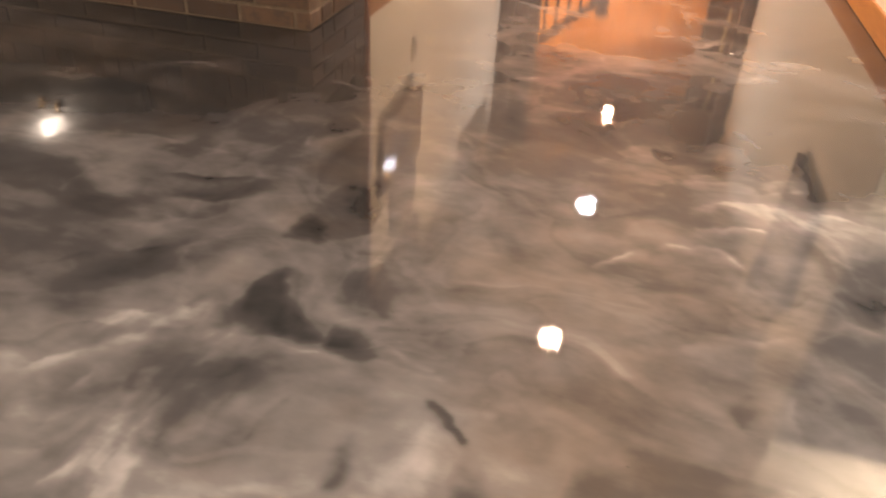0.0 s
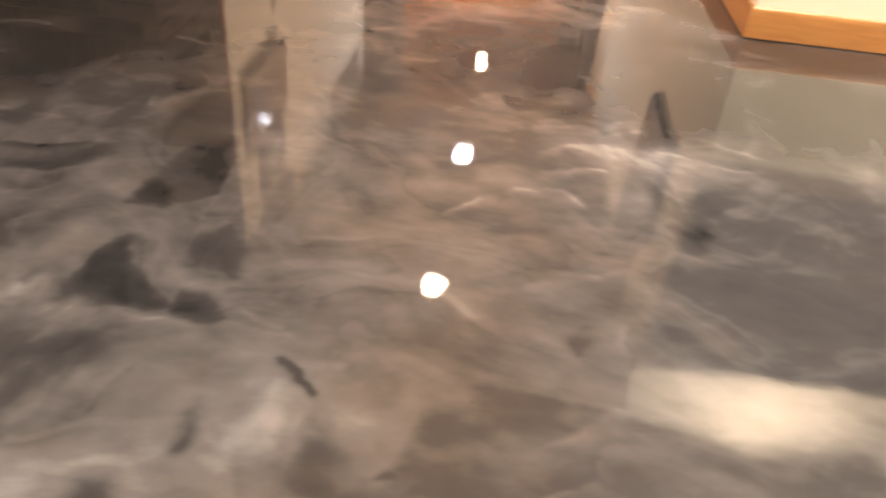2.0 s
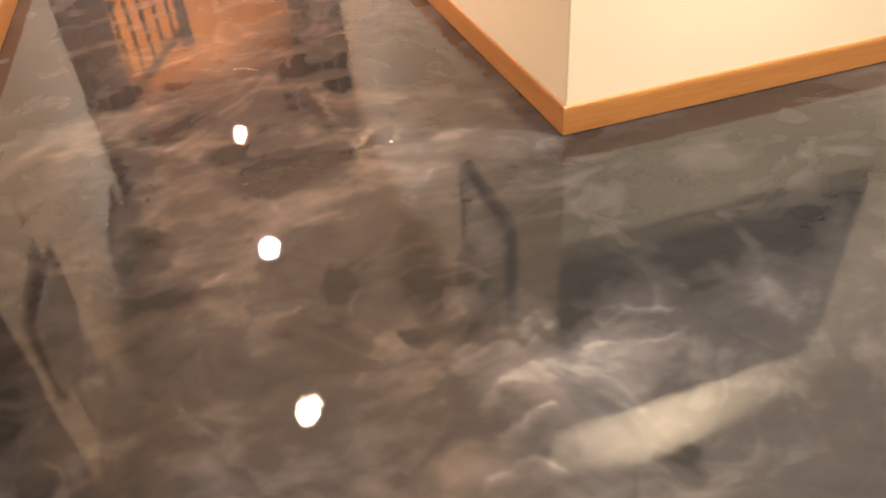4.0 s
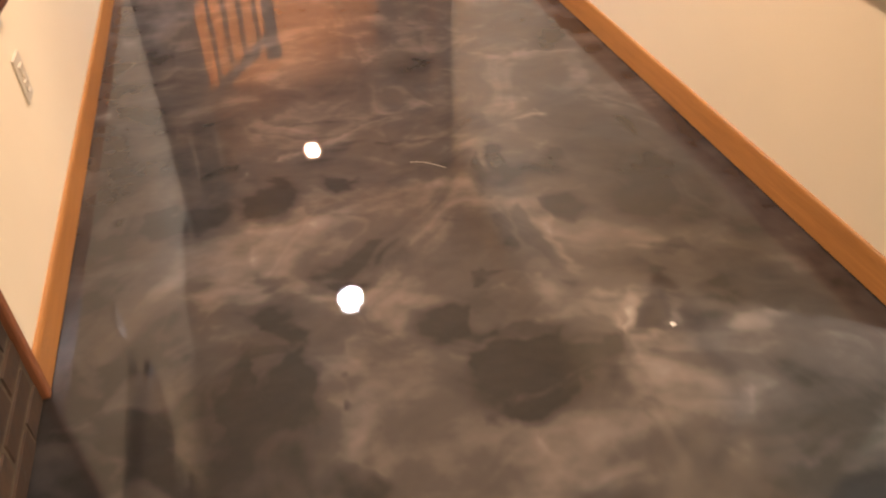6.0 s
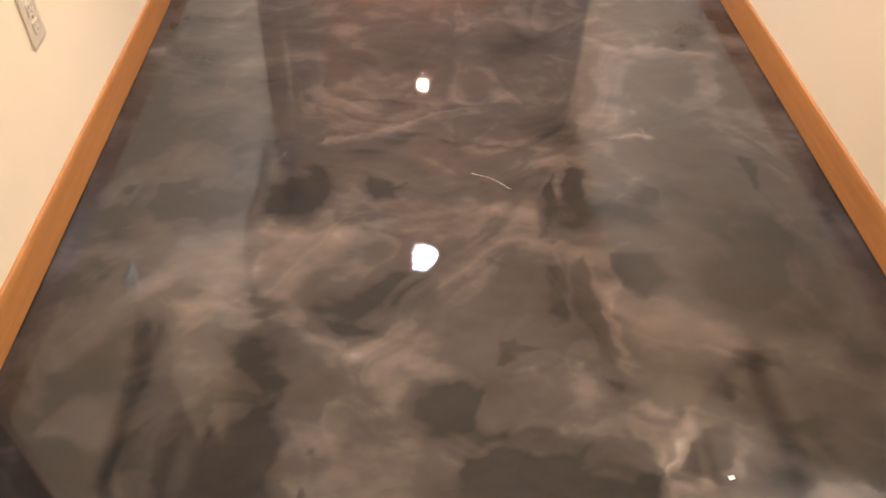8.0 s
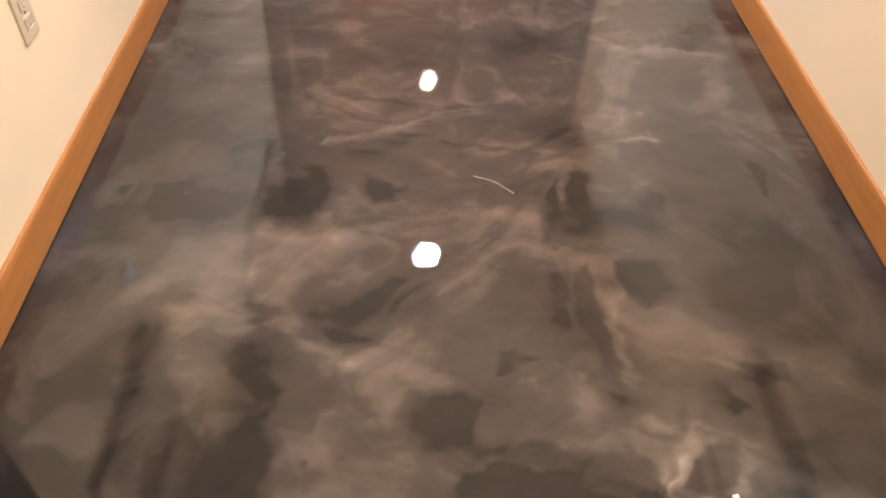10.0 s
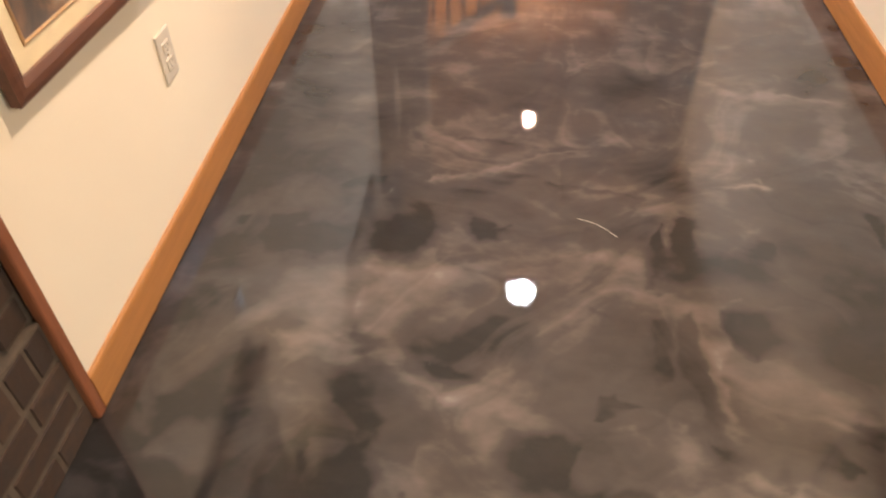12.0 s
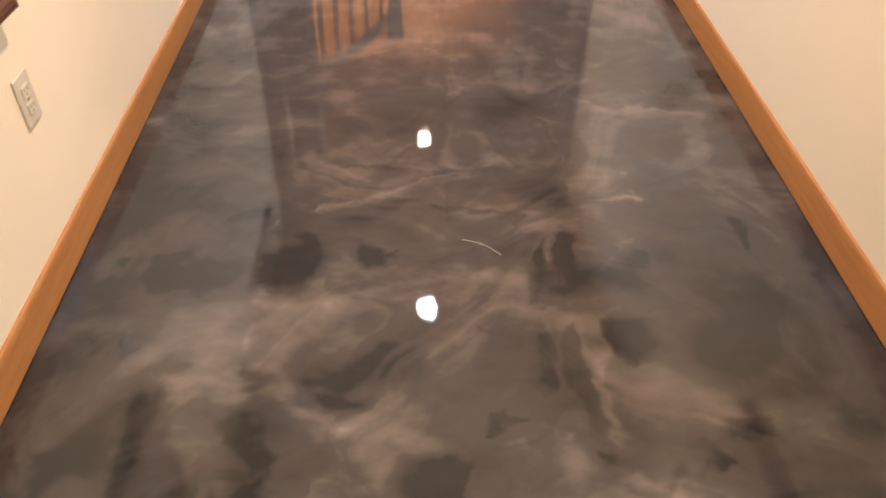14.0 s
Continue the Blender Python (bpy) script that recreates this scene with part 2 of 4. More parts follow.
def streak(tone, width, *points):
    """A drawn-out thread of dark or pale floor tone."""
    STREAKS.append((tone, width, points))


pool(-0.34, 0.020, (0.480, -1.737), (0.475, -1.648), (0.495, -1.568), (0.557, -1.465), (0.610, -1.590), (0.625, -1.677), (0.545, -1.736))
pool(-0.19, 0.017, (0.498, -2.027), (0.488, -1.935), (0.488, -1.855), (0.518, -1.826), (0.544, -1.900), (0.601, -1.932), (0.659, -1.992), (0.573, -2.019))
pool(-0.19, 0.015, (0.665, -2.005), (0.665, -1.959), (0.698, -1.956), (0.749, -2.000), (0.708, -2.017))
pool(-0.24, 0.029, (0.657, -1.880), (0.654, -1.809), (0.686, -1.770), (0.737, -1.896), (0.696, -1.888))
pool(-0.28, 0.022, (0.510, -2.135), (0.517, -2.093), (0.557, -2.078), (0.581, -2.087), (0.569, -2.117), (0.561, -2.151), (0.539, -2.176), (0.530, -2.225), (0.536, -2.267))
pool(-0.16, 0.027, (0.595, -2.147), (0.596, -2.115), (0.632, -2.123), (0.642, -2.151), (0.633, -2.216), (0.625, -2.261), (0.613, -2.274))
pool(-0.28, 0.019, (0.772, -2.261), (0.773, -2.219), (0.784, -2.187), (0.796, -2.225), (0.790, -2.259))
pool(-0.24, 0.022, (0.685, -2.356), (0.681, -2.316), (0.704, -2.314), (0.731, -2.343))
pool(-0.14, 0.041, (0.943, -2.281), (0.950, -2.223), (0.934, -2.153), (0.908, -2.111), (0.946, -2.144), (0.983, -2.194), (1.007, -2.262))
pool(-0.17, 0.048, (1.061, -2.247), (1.077, -2.190), (1.103, -2.134), (1.208, -2.107), (1.268, -2.110), (1.290, -2.180))
pool(-0.09, 0.041, (1.035, -1.966), (1.110, -1.929), (1.198, -1.911), (1.284, -1.973), (1.127, -2.002))
pool(-0.26, 0.024, (1.513, -1.585), (1.576, -1.561), (1.591, -1.587), (1.556, -1.622))
pool(-0.19, 0.036, (1.555, -1.431), (1.712, -1.334), (1.686, -1.450), (1.583, -1.518))
pool(-0.11, 0.046, (1.110, -1.590), (1.211, -1.520), (1.299, -1.505), (1.340, -1.565), (1.225, -1.622))
pool(-0.15, 0.046, (0.267, -1.116), (0.337, -0.969), (0.420, -1.213), (0.378, -1.264))
pool(-0.13, 0.046, (-0.022, -1.807), (-0.006, -1.729), (0.120, -1.685), (0.113, -1.784), (0.054, -1.870))
pool(-0.15, 0.034, (0.176, -2.019), (0.228, -1.893), (0.306, -1.817), (0.285, -1.893), (0.232, -2.034))
pool(-0.10, 0.139, (-0.492, -1.241), (-0.326, -0.982), (-0.045, -0.756), (0.218, -0.759), (0.123, -1.088), (-0.239, -1.349))
pool(-0.18, 0.025, (0.184, -1.663), (0.309, -1.561), (0.335, -1.584), (0.261, -1.661))
pool(-0.20, 0.025, (1.285, -1.935), (1.336, -1.906), (1.343, -1.936), (1.309, -1.977))
pool(-0.07, 0.046, (1.136, -1.825), (1.237, -1.728), (1.334, -1.730), (1.239, -1.823))
pool(0.09, 0.068, (0.829, -2.268), (0.823, -2.125), (0.881, -2.119), (0.933, -2.284), (0.846, -2.309))
pool(0.09, 0.065, (0.496, -2.411), (0.475, -2.345), (0.570, -2.317), (0.633, -2.288), (0.740, -2.340))
pool(0.05, 0.083, (0.889, -1.934), (1.089, -1.741), (1.286, -1.809), (1.109, -1.922))
# dark pigment, its right-hand edge painted along the black screen's reflection
pool(-0.14, 0.085, (1.574, -0.819), (1.708, -0.816), (1.837, -0.864), (1.938, -0.826), (2.168, -0.907), (2.437, -0.984), (2.077, -1.228), (1.784, -1.184), (1.618, -1.142), (1.519, -1.107), (1.406, -1.139), (1.330, -1.120))
pool(-0.22, 0.046, (1.279, -0.737), (1.329, -0.726), (1.295, -0.822), (1.274, -0.918), (1.270, -1.036), (1.236, -1.030), (1.224, -0.922))
pool(-0.20, 0.039, (0.980, -0.837), (1.057, -0.750), (1.104, -0.787), (1.064, -0.938), (1.026, -0.955), (1.005, -0.894))
pool(-0.24, 0.060, (0.847, -0.227), (0.907, -0.153), (1.079, -0.164), (1.227, -0.238), (1.160, -0.299), (1.030, -0.317), (0.898, -0.354))
pool(-0.29, 0.041, (0.840, -0.048), (0.940, -0.012), (0.928, -0.071), (0.858, -0.097))
pool(-0.15, 0.109, (0.361, -0.063), (0.451, 0.034), (0.549, -0.102), (0.584, -0.338), (0.535, -0.480), (0.444, -0.411), (0.371, -0.290))
pool(-0.24, 0.090, (0.351, -0.576), (0.452, -0.499), (0.569, -0.605), (0.723, -0.701), (0.651, -0.795))
pool(-0.22, 0.054, (0.501, -0.454), (0.550, -0.359), (0.650, -0.413), (0.657, -0.487), (0.610, -0.505))
pool(-0.19, 0.044, (1.934, -0.686), (2.073, -0.679), (2.178, -0.863), (2.158, -0.915), (2.030, -0.839))
pool(-0.24, 0.043, (2.313, -0.673), (2.373, -0.663), (2.407, -0.716), (2.357, -0.776), (2.299, -0.764))
pool(-0.20, 0.037, (1.399, -0.676), (1.487, -0.603), (1.475, -0.682), (1.417, -0.771), (1.407, -0.737))
pool(-0.24, 0.022, (1.429, -1.185), (1.524, -1.135), (1.597, -1.178), (1.495, -1.188))
pool(-0.19, 0.036, (1.165, -1.085), (1.181, -1.044), (1.274, -1.096), (1.212, -1.137), (1.167, -1.121))
# reflection of the lit wall above the screen, painted as paler tone
pool(0.14, 0.095, (1.230, -1.219), (1.439, -1.219), (1.607, -1.215), (1.740, -1.278), (1.844, -1.397), (1.651, -1.527))
pool(-0.15, 0.058, (2.603, -0.516), (2.730, -0.503), (2.747, -0.657), (2.544, -0.709), (2.512, -0.632))
pool(-0.15, 0.054, (0.872, -0.885), (0.958, -0.877), (1.019, -1.011), (1.117, -1.032), (1.060, -1.075), (0.904, -0.977))
pool(-0.22, 0.027, (0.204, 0.460), (0.195, 0.529), (0.205, 0.601), (0.255, 0.628), (0.289, 0.593), (0.391, 0.553), (0.384, 0.512), (0.340, 0.463), (0.279, 0.443))
pool(-0.13, 0.024, (0.236, 0.461), (0.237, 0.520), (0.355, 0.528), (0.358, 0.473), (0.291, 0.449))
pool(-0.39, 0.027, (0.451, 0.513), (0.447, 0.596), (0.480, 0.607), (0.556, 0.609), (0.571, 0.687), (0.594, 0.578), (0.552, 0.505), (0.507, 0.495))
pool(-0.38, 0.017, (0.101, 0.547), (0.104, 0.584), (0.136, 0.594), (0.134, 0.558))
pool(-0.16, 0.029, (0.086, 0.445), (0.091, 0.503), (0.109, 0.543), (0.110, 0.450))
pool(-0.44, 0.019, (0.698, 0.580), (0.704, 0.612), (0.747, 0.591), (0.757, 0.556), (0.720, 0.553))
pool(-0.36, 0.037, (0.623, 0.191), (0.644, 0.231), (0.702, 0.288), (0.764, 0.323), (0.821, 0.311), (0.808, 0.248), (0.754, 0.192), (0.695, 0.169), (0.648, 0.169))
pool(-0.20, 0.037, (0.586, 0.214), (0.592, 0.279), (0.628, 0.296), (0.637, 0.169), (0.602, 0.161))
pool(-0.34, 0.027, (0.462, 0.206), (0.465, 0.229), (0.501, 0.222), (0.516, 0.198), (0.499, 0.153))
pool(-0.27, 0.049, (0.444, 0.068), (0.469, 0.124), (0.512, 0.139), (0.532, 0.068), (0.531, -0.011), (0.489, -0.011), (0.437, 0.041))
pool(-0.19, 0.058, (0.482, -0.036), (0.521, -0.011), (0.567, -0.131), (0.510, -0.218), (0.481, -0.218), (0.466, -0.130))
pool(-0.22, 0.034, (0.259, 0.152), (0.278, 0.167), (0.307, 0.138), (0.307, 0.068), (0.295, 0.002), (0.272, -0.011))
pool(-0.22, 0.044, (0.382, -0.060), (0.401, -0.054), (0.407, -0.107), (0.400, -0.194), (0.367, -0.217), (0.342, -0.194), (0.356, -0.129))
pool(-0.47, 0.019, (0.859, -0.068), (0.866, -0.031), (0.911, -0.005), (0.943, -0.025), (0.924, -0.062), (0.891, -0.080))
pool(-0.12, 0.039, (0.822, -0.086), (0.867, 0.001), (0.989, 0.001), (1.026, -0.062), (0.978, -0.122), (0.915, -0.121))
streak(-0.22, 0.030, (0.90, -0.21), (1.05, -0.19), (1.22, -0.21))
streak(-0.16, 0.030, (0.95, -0.30), (1.20, -0.28))
streak(0.16, 0.012, (0.92, -0.13), (1.02, -0.15), (1.14, -0.14))
pool(-0.13, 0.055, (0.891, -0.177), (0.925, -0.121), (1.043, -0.099), (1.203, -0.105), (1.252, -0.169), (1.254, -0.225), (1.223, -0.350), (0.883, -0.346))
pool(-0.26, 0.022, (0.977, 0.055), (0.989, 0.126), (1.025, 0.133), (1.068, 0.097), (1.018, 0.069), (0.999, 0.048))
pool(-0.31, 0.034, (1.091, 0.186), (1.104, 0.335), (1.139, 0.353), (1.142, 0.284), (1.124, 0.156), (1.103, 0.141))
pool(-0.31, 0.037, (1.153, 0.187), (1.150, 0.251), (1.163, 0.336), (1.205, 0.354), (1.220, 0.251), (1.215, 0.126), (1.222, 0.014), (1.202, 0.001), (1.187, 0.041), (1.167, 0.126))
pool(-0.20, 0.029, (1.258, 0.285), (1.278, 0.355), (1.373, 0.365), (1.374, 0.286), (1.311, 0.236))
pool(-0.29, 0.037, (1.169, 0.466), (1.201, 0.679), (1.245, 0.680), (1.242, 0.569), (1.291, 0.529), (1.275, 0.478), (1.209, 0.457))
pool(-0.31, 0.027, (1.116, 0.427), (1.122, 0.526), (1.160, 0.655), (1.160, 0.547), (1.136, 0.427))
pool(-0.24, 0.027, (1.328, 0.499), (1.362, 0.593), (1.408, 0.638), (1.440, 0.617), (1.391, 0.530), (1.354, 0.489))
pool(-0.34, 0.022, (1.694, 0.738), (1.722, 0.727), (1.706, 0.611), (1.687, 0.622))
pool(-0.17, 0.070, (1.456, 0.253), (1.529, 0.414), (1.717, 0.475), (1.705, 0.397), (1.649, 0.289), (1.536, 0.221))
pool(-0.26, 0.032, (1.470, 0.055), (1.519, 0.113), (1.553, 0.105), (1.563, 0.048), (1.499, 0.034))
pool(-0.26, 0.024, (1.400, 0.025), (1.426, 0.044), (1.455, 0.001), (1.416, -0.009))
pool(-0.17, 0.039, (1.293, -0.191), (1.345, -0.100), (1.403, -0.088), (1.374, -0.181), (1.337, -0.202))
pool(-0.26, 0.034, (1.406, -0.181), (1.456, -0.159), (1.522, -0.182), (1.482, -0.204))
pool(-0.22, 0.029, (1.502, -0.089), (1.553, -0.070), (1.553, -0.101), (1.515, -0.113))
pool(-0.20, 0.049, (1.094, 0.873), (1.219, 0.917), (1.264, 0.891), (1.230, 0.775), (1.140, 0.797))
pool(-0.22, 0.031, (0.670, 0.741), (0.758, 0.811), (0.826, 0.818), (0.729, 0.733))
pool(-0.19, 0.051, (1.591, 1.322), (1.710, 1.458), (1.780, 1.395), (1.702, 1.285))
pool(-0.14, 0.080, (1.604, 0.128), (1.841, 0.191), (1.700, -0.114), (1.594, -0.052), (1.534, 0.001))
# dark corner by the hearth, its shade painted into the floor tone
pool(-0.15, 0.066, (0.104, -0.214), (0.037, -0.035), (0.130, -0.128), (0.197, -0.215))
pool(-0.14, 0.075, (0.501, 1.333), (0.646, 1.271), (0.857, 1.215), (0.821, 1.134), (0.583, 1.171))
pool(-0.14, 0.080, (0.966, 1.303), (1.153, 1.364), (1.251, 1.265), (1.097, 1.161))
pool(-0.13, 0.078, (0.905, 0.672), (1.141, 0.678), (1.128, 0.578), (1.013, 0.565))
pool(0.09, 0.105, (0.221, 0.414), (0.448, 0.436), (0.486, 0.245), (0.390, 0.182), (0.240, 0.182))
pool(0.10, 0.105, (0.610, 0.068), (0.697, 0.125), (0.859, 0.111), (0.947, 0.028), (0.834, 0.001), (0.681, 0.002))
pool(0.09, 0.087, (0.927, 0.522), (1.122, 0.526), (1.142, 0.372), (0.969, 0.334), (0.895, 0.424))
pool(-0.05, 0.117, (-0.231, 1.018), (0.015, 1.309), (0.308, 1.323), (0.394, 0.826), (0.113, 0.698), (-0.054, 0.650))
pool(-0.07, 0.143, (1.494, 0.253), (1.887, 0.291), (1.812, 0.128), (1.437, -0.013))
streak(-0.45, 0.0058, (0.861, -2.071), (0.897, -2.102), (0.927, -2.133))
streak(-0.30, 0.0049, (0.449, -2.218), (0.449, -2.185), (0.450, -2.128))
streak(-0.30, 0.0044, (0.502, -2.258), (0.492, -2.214), (0.470, -2.147))
streak(-0.30, 0.0047, (0.424, -1.992), (0.421, -1.931), (0.417, -1.883))
streak(-0.26, 0.0059, (-0.008, -1.657), (0.117, -1.602), (0.288, -1.547))
streak(-0.20, 0.0054, (0.106, -1.962), (0.178, -1.890), (0.296, -1.820))
streak(-0.12, 0.0076, (-0.039, -1.578), (0.073, -1.444), (0.175, -1.192))
streak(0.12, 0.0271, (0.411, -2.001), (0.434, -1.935), (0.420, -1.768), (0.434, -1.576))
streak(0.22, 0.0114, (0.496, -2.058), (0.479, -2.091), (0.490, -2.167), (0.517, -2.251), (0.549, -2.368))
streak(0.26, 0.0092, (0.288, -2.181), (0.340, -2.121), (0.418, -2.045), (0.442, -1.967))
streak(0.20, 0.0068, (0.489, -2.045), (0.577, -2.025), (0.691, -2.021), (0.798, -2.005), (0.854, -2.005))
streak(0.22, 0.0077, (0.359, -2.266), (0.361, -2.188))
streak(0.24, 0.0073, (0.428, -2.349), (0.438, -2.275), (0.441, -2.194))
streak(0.28, 0.0076, (0.302, -2.070), (0.356, -2.030))
streak(0.20, 0.0066, (0.509, -2.389), (0.505, -2.307), (0.486, -2.192))
streak(0.22, 0.0070, (-0.033, -1.713), (-0.053, -1.597), (0.058, -1.466))
streak(0.22, 0.0074, (0.335, -1.332), (0.317, -1.157), (0.345, -1.023))
streak(0.24, 0.0043, (0.691, -1.927), (0.768, -1.972), (0.841, -1.992))
streak(0.30, 0.0059, (1.064, -1.619), (1.133, -1.539), (1.210, -1.491), (1.288, -1.487), (1.331, -1.527))
streak(0.26, 0.0063, (1.123, -1.401), (1.184, -1.430), (1.288, -1.406), (1.382, -1.379))
streak(0.34, 0.0070, (1.205, -1.360), (1.412, -1.262), (1.559, -1.238), (1.720, -1.296))
streak(0.26, 0.0068, (1.510, -1.446), (1.575, -1.507), (1.668, -1.535))
streak(0.20, 0.0066, (1.425, -1.765), (1.405, -1.885), (1.379, -2.002))
streak(0.22, 0.0084, (1.267, -1.760), (1.323, -1.774), (1.410, -1.731))
streak(0.16, 0.0058, (1.276, -2.164), (1.334, -2.119), (1.381, -2.076))
streak(-0.12, 0.0051, (0.641, -2.214), (0.670, -2.136))
streak(0.12, 0.0101, (0.127, -1.657), (0.154, -1.381))
streak(0.15, 0.0076, (-0.231, -1.556), (-0.094, -1.439), (0.165, -1.427))
streak(0.10, 0.0137, (0.911, -0.869), (1.134, -0.694), (1.371, -0.736))
streak(0.12, 0.0089, (1.023, -1.163), (1.222, -1.041), (1.336, -0.909))
streak(0.36, 0.0098, (1.257, -1.170), (1.368, -1.129), (1.488, -1.104), (1.610, -1.150), (1.782, -1.216))
streak(0.40, 0.0073, (1.844, -1.151), (1.901, -1.197), (1.966, -1.195))
streak(0.30, 0.0064, (1.892, -1.189), (1.986, -1.192), (2.057, -1.207))
streak(0.36, 0.0068, (1.890, -1.290), (1.876, -1.367))
streak(0.22, 0.0179, (0.983, 0.006), (1.101, 0.070), (1.279, -0.058))
streak(0.30, 0.0090, (1.369, -0.857), (1.446, -0.968))
streak(0.18, 0.0153, (1.257, -0.253), (1.409, -0.152), (1.618, -0.214))
streak(0.20, 0.0141, (1.737, -0.533), (1.824, -0.554), (2.013, -0.607))
streak(0.18, 0.0165, (2.204, -0.437), (2.633, -0.491), (2.746, -0.490))
streak(0.14, 0.0071, (1.427, -0.391), (1.258, -0.670), (1.150, -0.800))
streak(0.22, 0.0061, (1.122, -0.801), (1.068, -0.932))
streak(0.26, 0.0080, (1.424, -1.186), (1.525, -1.142), (1.615, -1.161))
streak(0.20, 0.0088, (2.419, -0.494), (2.485, -0.481), (2.479, -0.542), (2.415, -0.564))
streak(0.16, 0.0134, (2.380, -0.777), (2.551, -0.762), (2.669, -0.827))
streak(0.22, 0.0128, (0.744, -0.717), (0.800, -0.680))
streak(0.14, 0.0210, (0.980, -0.392), (0.975, -0.547), (1.076, -0.470))
streak(0.14, 0.0142, (2.021, -0.406), (2.266, -0.495))
streak(0.20, 0.0142, (2.912, -0.539), (3.103, -0.548))
streak(-0.34, 0.0084, (0.655, 0.151), (0.743, 0.145))
streak(-0.34, 0.0060, (0.600, -0.005), (0.611, -0.061), (0.633, -0.111))
streak(-0.30, 0.0060, (0.613, -0.219), (0.618, -0.186))
streak(-0.22, 0.0060, (0.879, 0.790), (1.015, 0.764), (1.151, 0.761))
streak(-0.26, 0.0042, (0.756, 0.560), (0.792, 0.607))
streak(-0.38, 0.0044, (1.189, 0.025), (1.217, 0.006))
streak(0.16, 0.0036, (1.014, 0.085), (1.096, 0.088), (1.135, 0.076))
streak(-0.10, 0.0026, (0.997, 0.366), (1.024, 0.343))
streak(0.30, 0.0064, (0.571, 0.786), (0.697, 0.810), (0.851, 0.905), (0.981, 0.950))
streak(0.36, 0.0048, (1.317, 0.827), (1.474, 0.812))
streak(0.26, 0.0064, (1.438, 0.951), (1.455, 0.831))
streak(0.18, 0.0162, (1.359, 1.374), (1.470, 1.275), (1.725, 1.269))
streak(0.24, 0.0105, (1.312, 0.525), (1.386, 0.638), (1.411, 0.684))
streak(0.18, 0.0132, (1.256, 0.355), (1.251, 0.252), (1.239, 0.126), (1.245, -0.012), (1.260, -0.180))
streak(0.24, 0.0169, (1.160, 0.405), (1.279, 0.392))
streak(0.24, 0.0056, (1.360, 0.393), (1.417, 0.416))
streak(0.26, 0.0121, (1.264, -0.204), (1.300, -0.112), (1.351, -0.038))
streak(0.16, 0.0143, (0.450, 0.245), (0.468, 0.381), (0.456, 0.596))
streak(0.26, 0.0070, (0.434, 0.661), (0.461, 0.735))
streak(0.12, 0.0198, (0.299, 0.228), (0.472, 0.180))
streak(0.12, 0.0132, (0.607, 0.110), (0.683, 0.012))
streak(0.16, 0.0140, (0.461, 0.436), (0.629, 0.458), (0.789, 0.499))
streak(0.16, 0.0056, (1.179, 0.656), (1.155, 0.466))
streak(0.14, 0.0042, (1.735, 0.506), (1.689, 0.255), (1.745, 0.110))
streak(0.24, 0.0108, (1.425, -0.088), (1.533, -0.064), (1.635, -0.089))
streak(0.30, 0.0066, (1.427, -0.150), (1.561, -0.137))
streak(-0.20, 0.0085, (0.553, 0.908), (0.566, 1.048))
streak(-0.24, 0.0075, (0.361, 0.751), (0.445, 0.778))
streak(0.16, 0.0070, (1.259, 0.508), (1.326, 0.489), (1.429, 0.511))
streak(0.10, 0.0108, (0.562, 1.481), (0.642, 1.375), (0.860, 1.404))
streak(-0.14, 0.0096, (0.626, 0.993), (0.916, 0.948), (1.220, 1.044))
streak(0.12, 0.0144, (1.230, 0.877), (1.402, 0.936))
streak(-0.08, 0.0238, (-0.004, 1.177), (0.305, 1.223))
streak(-0.16, 0.0072, (-0.016, 0.448), (0.084, 0.324), (0.140, 0.342))
streak(-0.20, 0.0072, (0.019, 0.587), (0.022, 0.448))
streak(-0.08, 0.0040, (0.822, -0.098), (0.728, -0.099), (0.664, -0.067))
streak(0.10, 0.0110, (1.024, -0.087), (1.199, -0.069))
# broad paler and darker grounds
pool(0.10, 0.14, (0.10, -2.05), (0.55, -2.15), (0.75, -2.45), (0.20, -2.45))
pool(0.05, 0.20, (0.80, -1.75), (1.30, -1.65), (1.50, -2.10), (0.95, -2.30))
pool(-0.10, 0.20, (0.10, -0.75), (0.62, -0.80), (0.70, -1.10), (0.10, -1.15))
pool(-0.11, 0.12, (0.85, -0.50), (1.35, -0.45), (1.40, -0.95), (0.95, -1.00))
# the hearth's shadow on the floor, painted as a broad dark pool
pool(-0.23, 0.22, (-0.10, 0.35), (0.30, 0.30), (0.42, -0.20), (0.45, -0.75), (-0.40, -0.90), (-0.60, -0.20))
pool(-0.13, 0.25, (-1.80, -0.40), (0.10, -0.50), (0.35, -1.25), (-0.30, -1.50), (-1.80, -1.60))
pool(-0.24, 0.18, (1.45, -0.45), (2.90, -0.35), (2.90, -1.10), (1.75, -1.10), (1.25, -0.95))
pool(-0.08, 0.12, (1.45, 0.75), (1.88, 0.80), (1.88, 0.10), (1.40, 0.20))
pool(-0.11, 0.16, (0.0, 0.25), (0.40, 0.30), (0.42, 1.70), (0.0, 1.70))
# darker bands along the foot of the walls and the hearth front
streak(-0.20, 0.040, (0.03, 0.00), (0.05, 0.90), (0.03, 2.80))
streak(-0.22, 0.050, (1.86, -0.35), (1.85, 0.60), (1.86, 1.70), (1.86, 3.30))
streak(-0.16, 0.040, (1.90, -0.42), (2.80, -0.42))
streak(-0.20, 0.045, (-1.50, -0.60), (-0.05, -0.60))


def axis(lo, hi, fine_lo, fine_hi, step, coarse):
    a = list(np.arange(lo, fine_lo, coarse)) + list(np.arange(fine_lo, fine_hi, step)) + list(np.arange(fine_hi, hi, coarse)) + [hi]
    return np.array(a)


